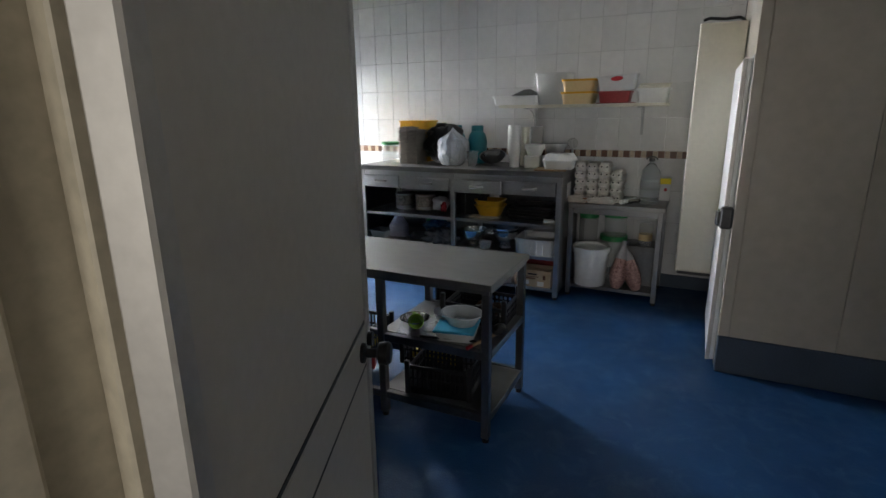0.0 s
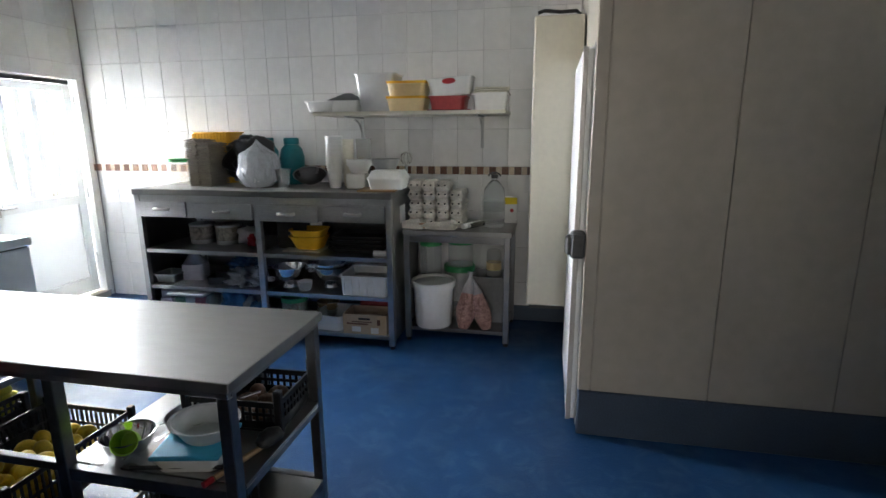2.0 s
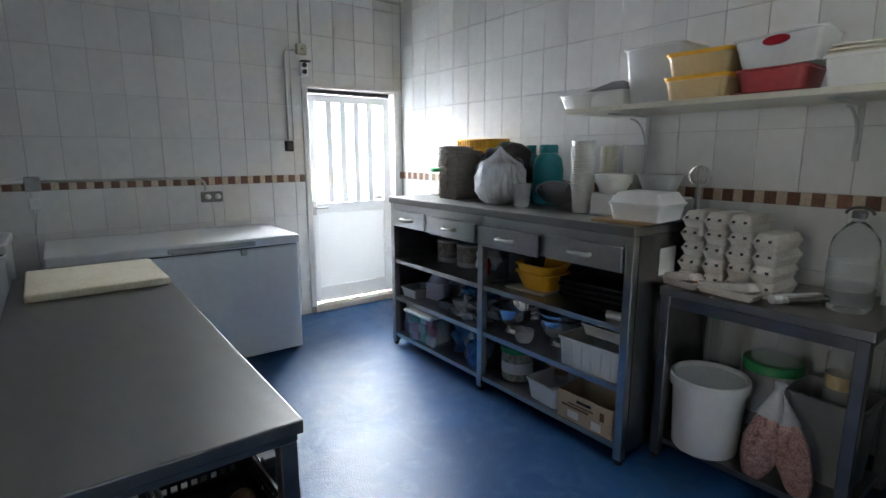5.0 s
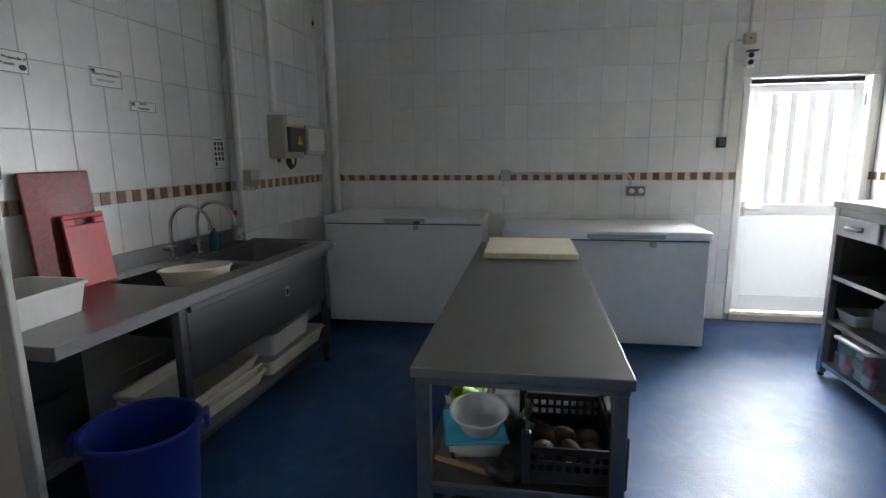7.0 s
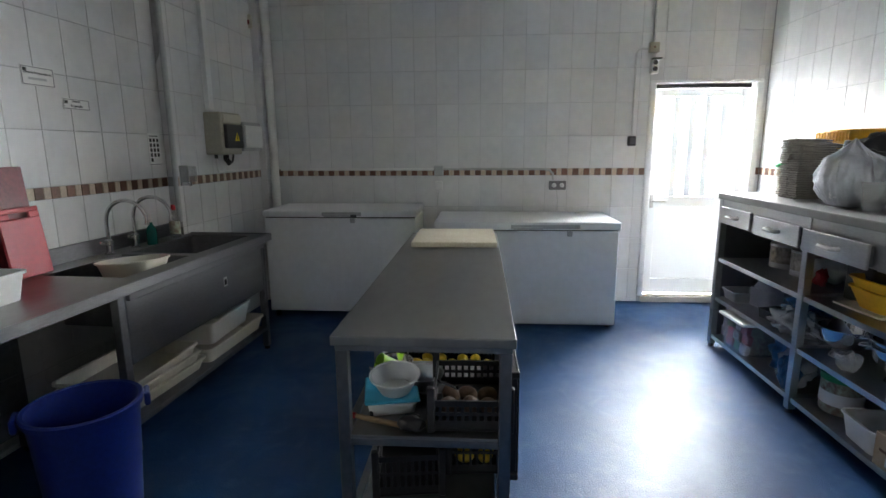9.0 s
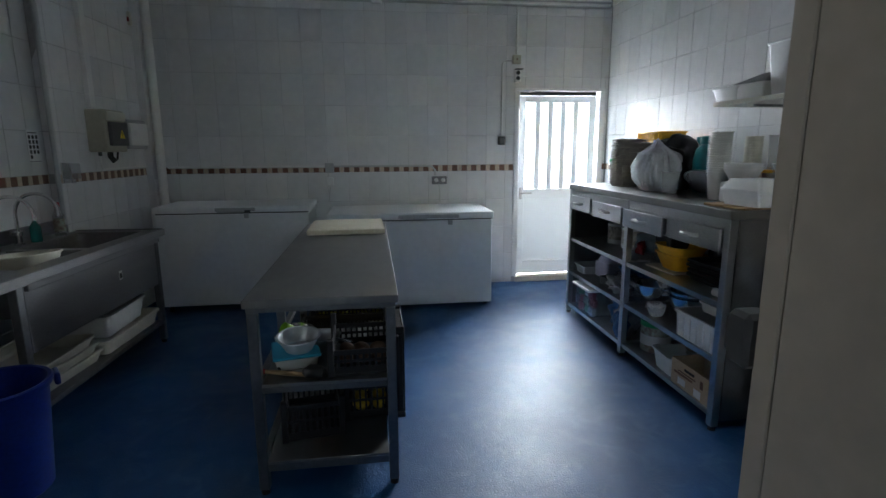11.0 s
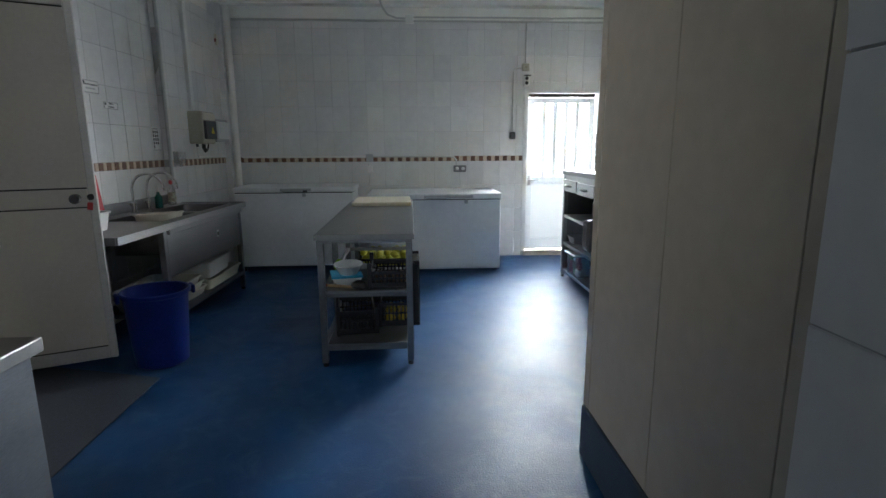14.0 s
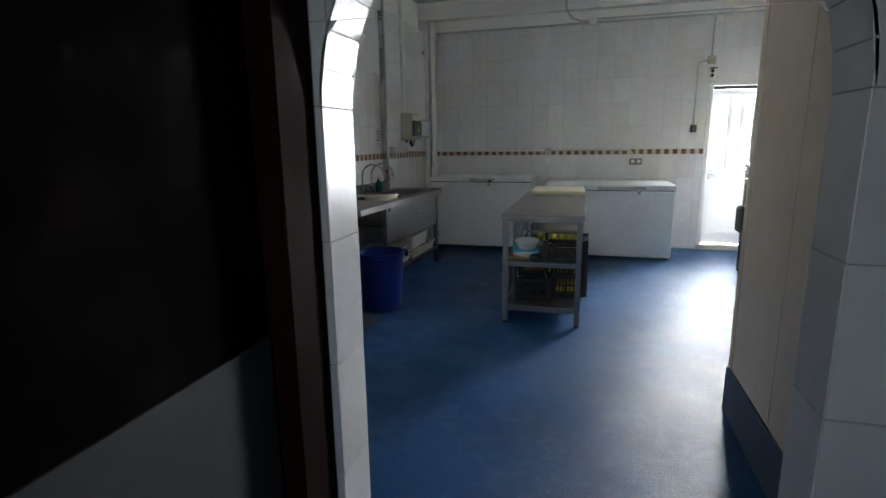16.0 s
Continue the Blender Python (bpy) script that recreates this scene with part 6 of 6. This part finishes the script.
def tile_mesh(w, h, d, mt, name):
    key = (round(w, 4), round(h, 4), d, name)
    if key not in tile_cache:
        b = bmesh.new()
        e = min(0.0015, w / 5, h / 5)
        lo = [b.verts.new(p) for p in ((0, 0, 0), (w, 0, 0), (w, 0, h), (0, 0, h))]
        hi = [b.verts.new(p) for p in ((e, d, e), (w - e, d, e), (w - e, d, h - e), (e, d, h - e))]
        b.faces.new(hi[::-1])
        for k in range(4):
            b.faces.new((lo[k], lo[(k + 1) % 4], hi[(k + 1) % 4], hi[k]))
        me = bpy.data.meshes.new(name)
        b.normal_update()
        b.to_mesh(me)
        b.free()
        me.materials.append(mt)
        tile_cache[key] = me
    return tile_cache[key]


def lay(name, parent, m, u0, u1, z0, z1, mt=M_TILE, skip=(), d=0.004):
    """One tile from u0 to u1 along the wall, cut round the openings in skip."""
    if u1 - u0 < 0.012 or z1 - z0 < 0.012:
        return
    for a, b, c, e in skip:
        if u0 < b - 1e-4 and u1 > a + 1e-4 and z0 < e - 1e-4 and z1 > c + 1e-4:
            if u0 < a:
                lay(name, parent, m, u0, a, z0, z1, mt, skip, d)
            if u1 > b:
                lay(name, parent, m, b, u1, z0, z1, mt, skip, d)
            if z1 > e:
                lay(name, parent, m, max(u0, a), min(u1, b), e, z1, mt, skip, d)
            if z0 < c:
                lay(name, parent, m, max(u0, a), min(u1, b), z0, c, mt, skip, d)
            return
    ob = new(name, tile_mesh(u1 - u0 - J, z1 - z0 - J, d, mt, name))
    ob.parent = parent
    ob.matrix_parent_inverse = parent.matrix_basis.inverted()
    t = pose(random.uniform(-0.0003, 0.0003), random.uniform(-0.0004, 0.0004), 0, random.uniform(-0.12, 0.12), 0, random.uniform(-0.12, 0.12))
    ob.matrix_basis = m @ pose(u0 + J / 2, 0, z0 + J / 2) @ t


def tile_wall(parent, m, length, shift, skip=(), top=TOP, low=0.0, band=True):
    rows = []
    z = BAND0
    while z > low:
        rows.append((max(low, z - TH), z))
        z -= TH
    z = BAND1
    while z < top - 0.01:
        rows.append((z, min(top, z + TH)))
        z += TH
    for z0, z1 in rows:
        u = -shift
        while u < length:
            lay("tile", parent, m, max(0, u), min(length, u + TW), z0, z1, M_TILE, skip)
            u += TW
    if band:
        u = 0.0
        while u < length - 0.02:
            lay("border_tile", parent, m, u, min(length, u + 0.058), BAND0, BAND1, M_BROWN, skip)
            lay("border_tile", parent, m, min(length, u + 0.058), min(length, u + 0.104), BAND0, BAND1, M_CREAMSQ, skip)
            u += 0.104


# local x runs along the wall, local y points out of it
m_west = Matrix.Translation((WX - 0.004, NY, 0)) @ Matrix.Rotation(radians(-90), 4, "Z")
tile_wall(wall_west, m_west, NY - 0.62, 0.12, [(NY - DY1 - 0.036, NY - DY0 + 0.036, 0.0, DZ + 0.026)])
m_north = Matrix.Translation((CX, NY + 0.004, 0)) @ Matrix.Rotation(radians(180), 4, "Z")
tile_wall(wall_north, m_north, CX - WX, 0.10)
m_south = SW @ Matrix.Translation((-3.55, -0.004, 0))
tile_wall(wall_south, m_south, 3.55 + 0.30, 0.07)
tile_wall(pier, SW @ Matrix.Translation((-3.55, PIER - 0.004, 0)), 3.55 - 2.10, 0.07)
m_ps = SW @ Matrix.Translation((-2.10 - 0.004, PIER, 0)) @ Matrix.Rotation(radians(-90), 4, 'Z')
tile_wall(pier, m_ps, PIER, 0.0, band=False)

# arch wall: larger tiles on both faces and round the opening
for k in range(5):
    for a, b in ((AY1, AY1 + 0.26), (AY1 + 0.26, AY1 + 0.52), (AY0 - 0.26, AY0), (AY0 - 0.52, AY0 - 0.26)):
        z0, z1 = max(0.0, 0.33 * k - 0.12), 0.33 * k + 0.21
        lay("tile", wall_arch, Matrix.Translation((AX1 - 0.004, b, 0)) @ Matrix.Rotation(radians(-90), 4, "Z"), 0, b - a, z0, z1)
        lay("tile", wall_arch, Matrix.Translation((AX0 + 0.004, a, 0)) @ Matrix.Rotation(radians(90), 4, "Z"), 0, b - a, z0, z1)
    lay("tile", wall_arch, Matrix.Translation((AX1, AY1 + 0.004, 0)) @ Matrix.Rotation(radians(180), 4, "Z"), 0, AX1 - AX0, z0, z1)
    lay("tile", wall_arch, Matrix.Translation((AX0, AY0 - 0.004, 0)), 0, AX1 - AX0, z0, z1)


def arch_piece(a0, a1, name="tile"):
    """A narrow tile on the curve of the arch, from angle a0 to a1."""
    b = bmesh.new()
    yc = (AY0 + AY1) / 2
    ring = []
    for a in (a0 + 0.25, (a0 + a1) / 2, a1 - 0.25):
        c, s = math.cos(radians(a)), math.sin(radians(a))
        ring.append([b.verts.new((x, yc + r * c, SPRING + r * s)) for x, r in ((AX0, R + 0.006), (AX0, R), (AX1, R), (AX1, R + 0.006))])
    for p, q in zip(ring, ring[1:]):
        for k in range(3):
            b.faces.new((p[k], p[k + 1], q[k + 1], q[k]))
    ob = link(name, b, M_TILE)
    ob.parent = wall_arch
    return ob


for k in range(20):
    arch_piece(9 * k, 9 * k + 9)


def arch_front(x, d):
    """Tiles beside and above the curve, cut to it."""
    yc = (AY0 + AY1) / 2
    for row in range(6):
        z0 = SPRING + 0.19 + 0.305 * (row - 1) if row else SPRING
        z1 = min(CEIL - 0.01, SPRING + 0.19 + 0.305 * row)
        for col in range(-4, 4):
            y0, y1 = yc + 0.265 * col, yc + 0.265 * (col + 1)
            b = bmesh.new()
            box(min(x, x + d), max(x, x + d), y0 + 0.0015, y1 - 0.0015, z0 + 0.0015, z1 - 0.0015, bm=b)
            near = min((math.hypot(yy - yc, zz - SPRING) for yy in (y0, y1, max(y0, min(y1, yc))) for zz in (z0, z1)))
            far = max((math.hypot(yy - yc, zz - SPRING) for yy in (y0, y1) for zz in (z0, z1)))
            if far < R:
                b.free()
                continue
            if near < R:
                b.free()
                pts = []
                n = 10
                for i in range(n + 1):
                    yy = y0 + 0.0015 + (y1 - y0 - 0.003) * i / n
                    zz = SPRING + math.sqrt(max(0, R * R - (yy - yc) ** 2)) if abs(yy - yc) < R else z0
                    pts.append((yy, min(z1 - 0.0015, max(zz + 0.001, z0 + 0.0015))))
                b = bmesh.new()
                lo = [b.verts.new((x + d, yy, zz)) for yy, zz in pts]
                up = [b.verts.new((x + d, yy, z1 - 0.0015)) for yy, zz in pts]
                for i in range(n):
                    if pts[i][1] < z1 - 0.004 or pts[i + 1][1] < z1 - 0.004:
                        b.faces.new((lo[i], lo[i + 1], up[i + 1], up[i]))
                lo2 = [b.verts.new((x, yy, zz)) for yy, zz in pts]
                for i in range(n):
                    b.faces.new((lo[i], lo[i + 1], lo2[i + 1], lo2[i]))
            ob = link("tile", b, M_TILE)
            ob.parent = wall_arch


arch_front(AX1 - 0.004, 0.004)
arch_front(AX0 + 0.004, -0.004)
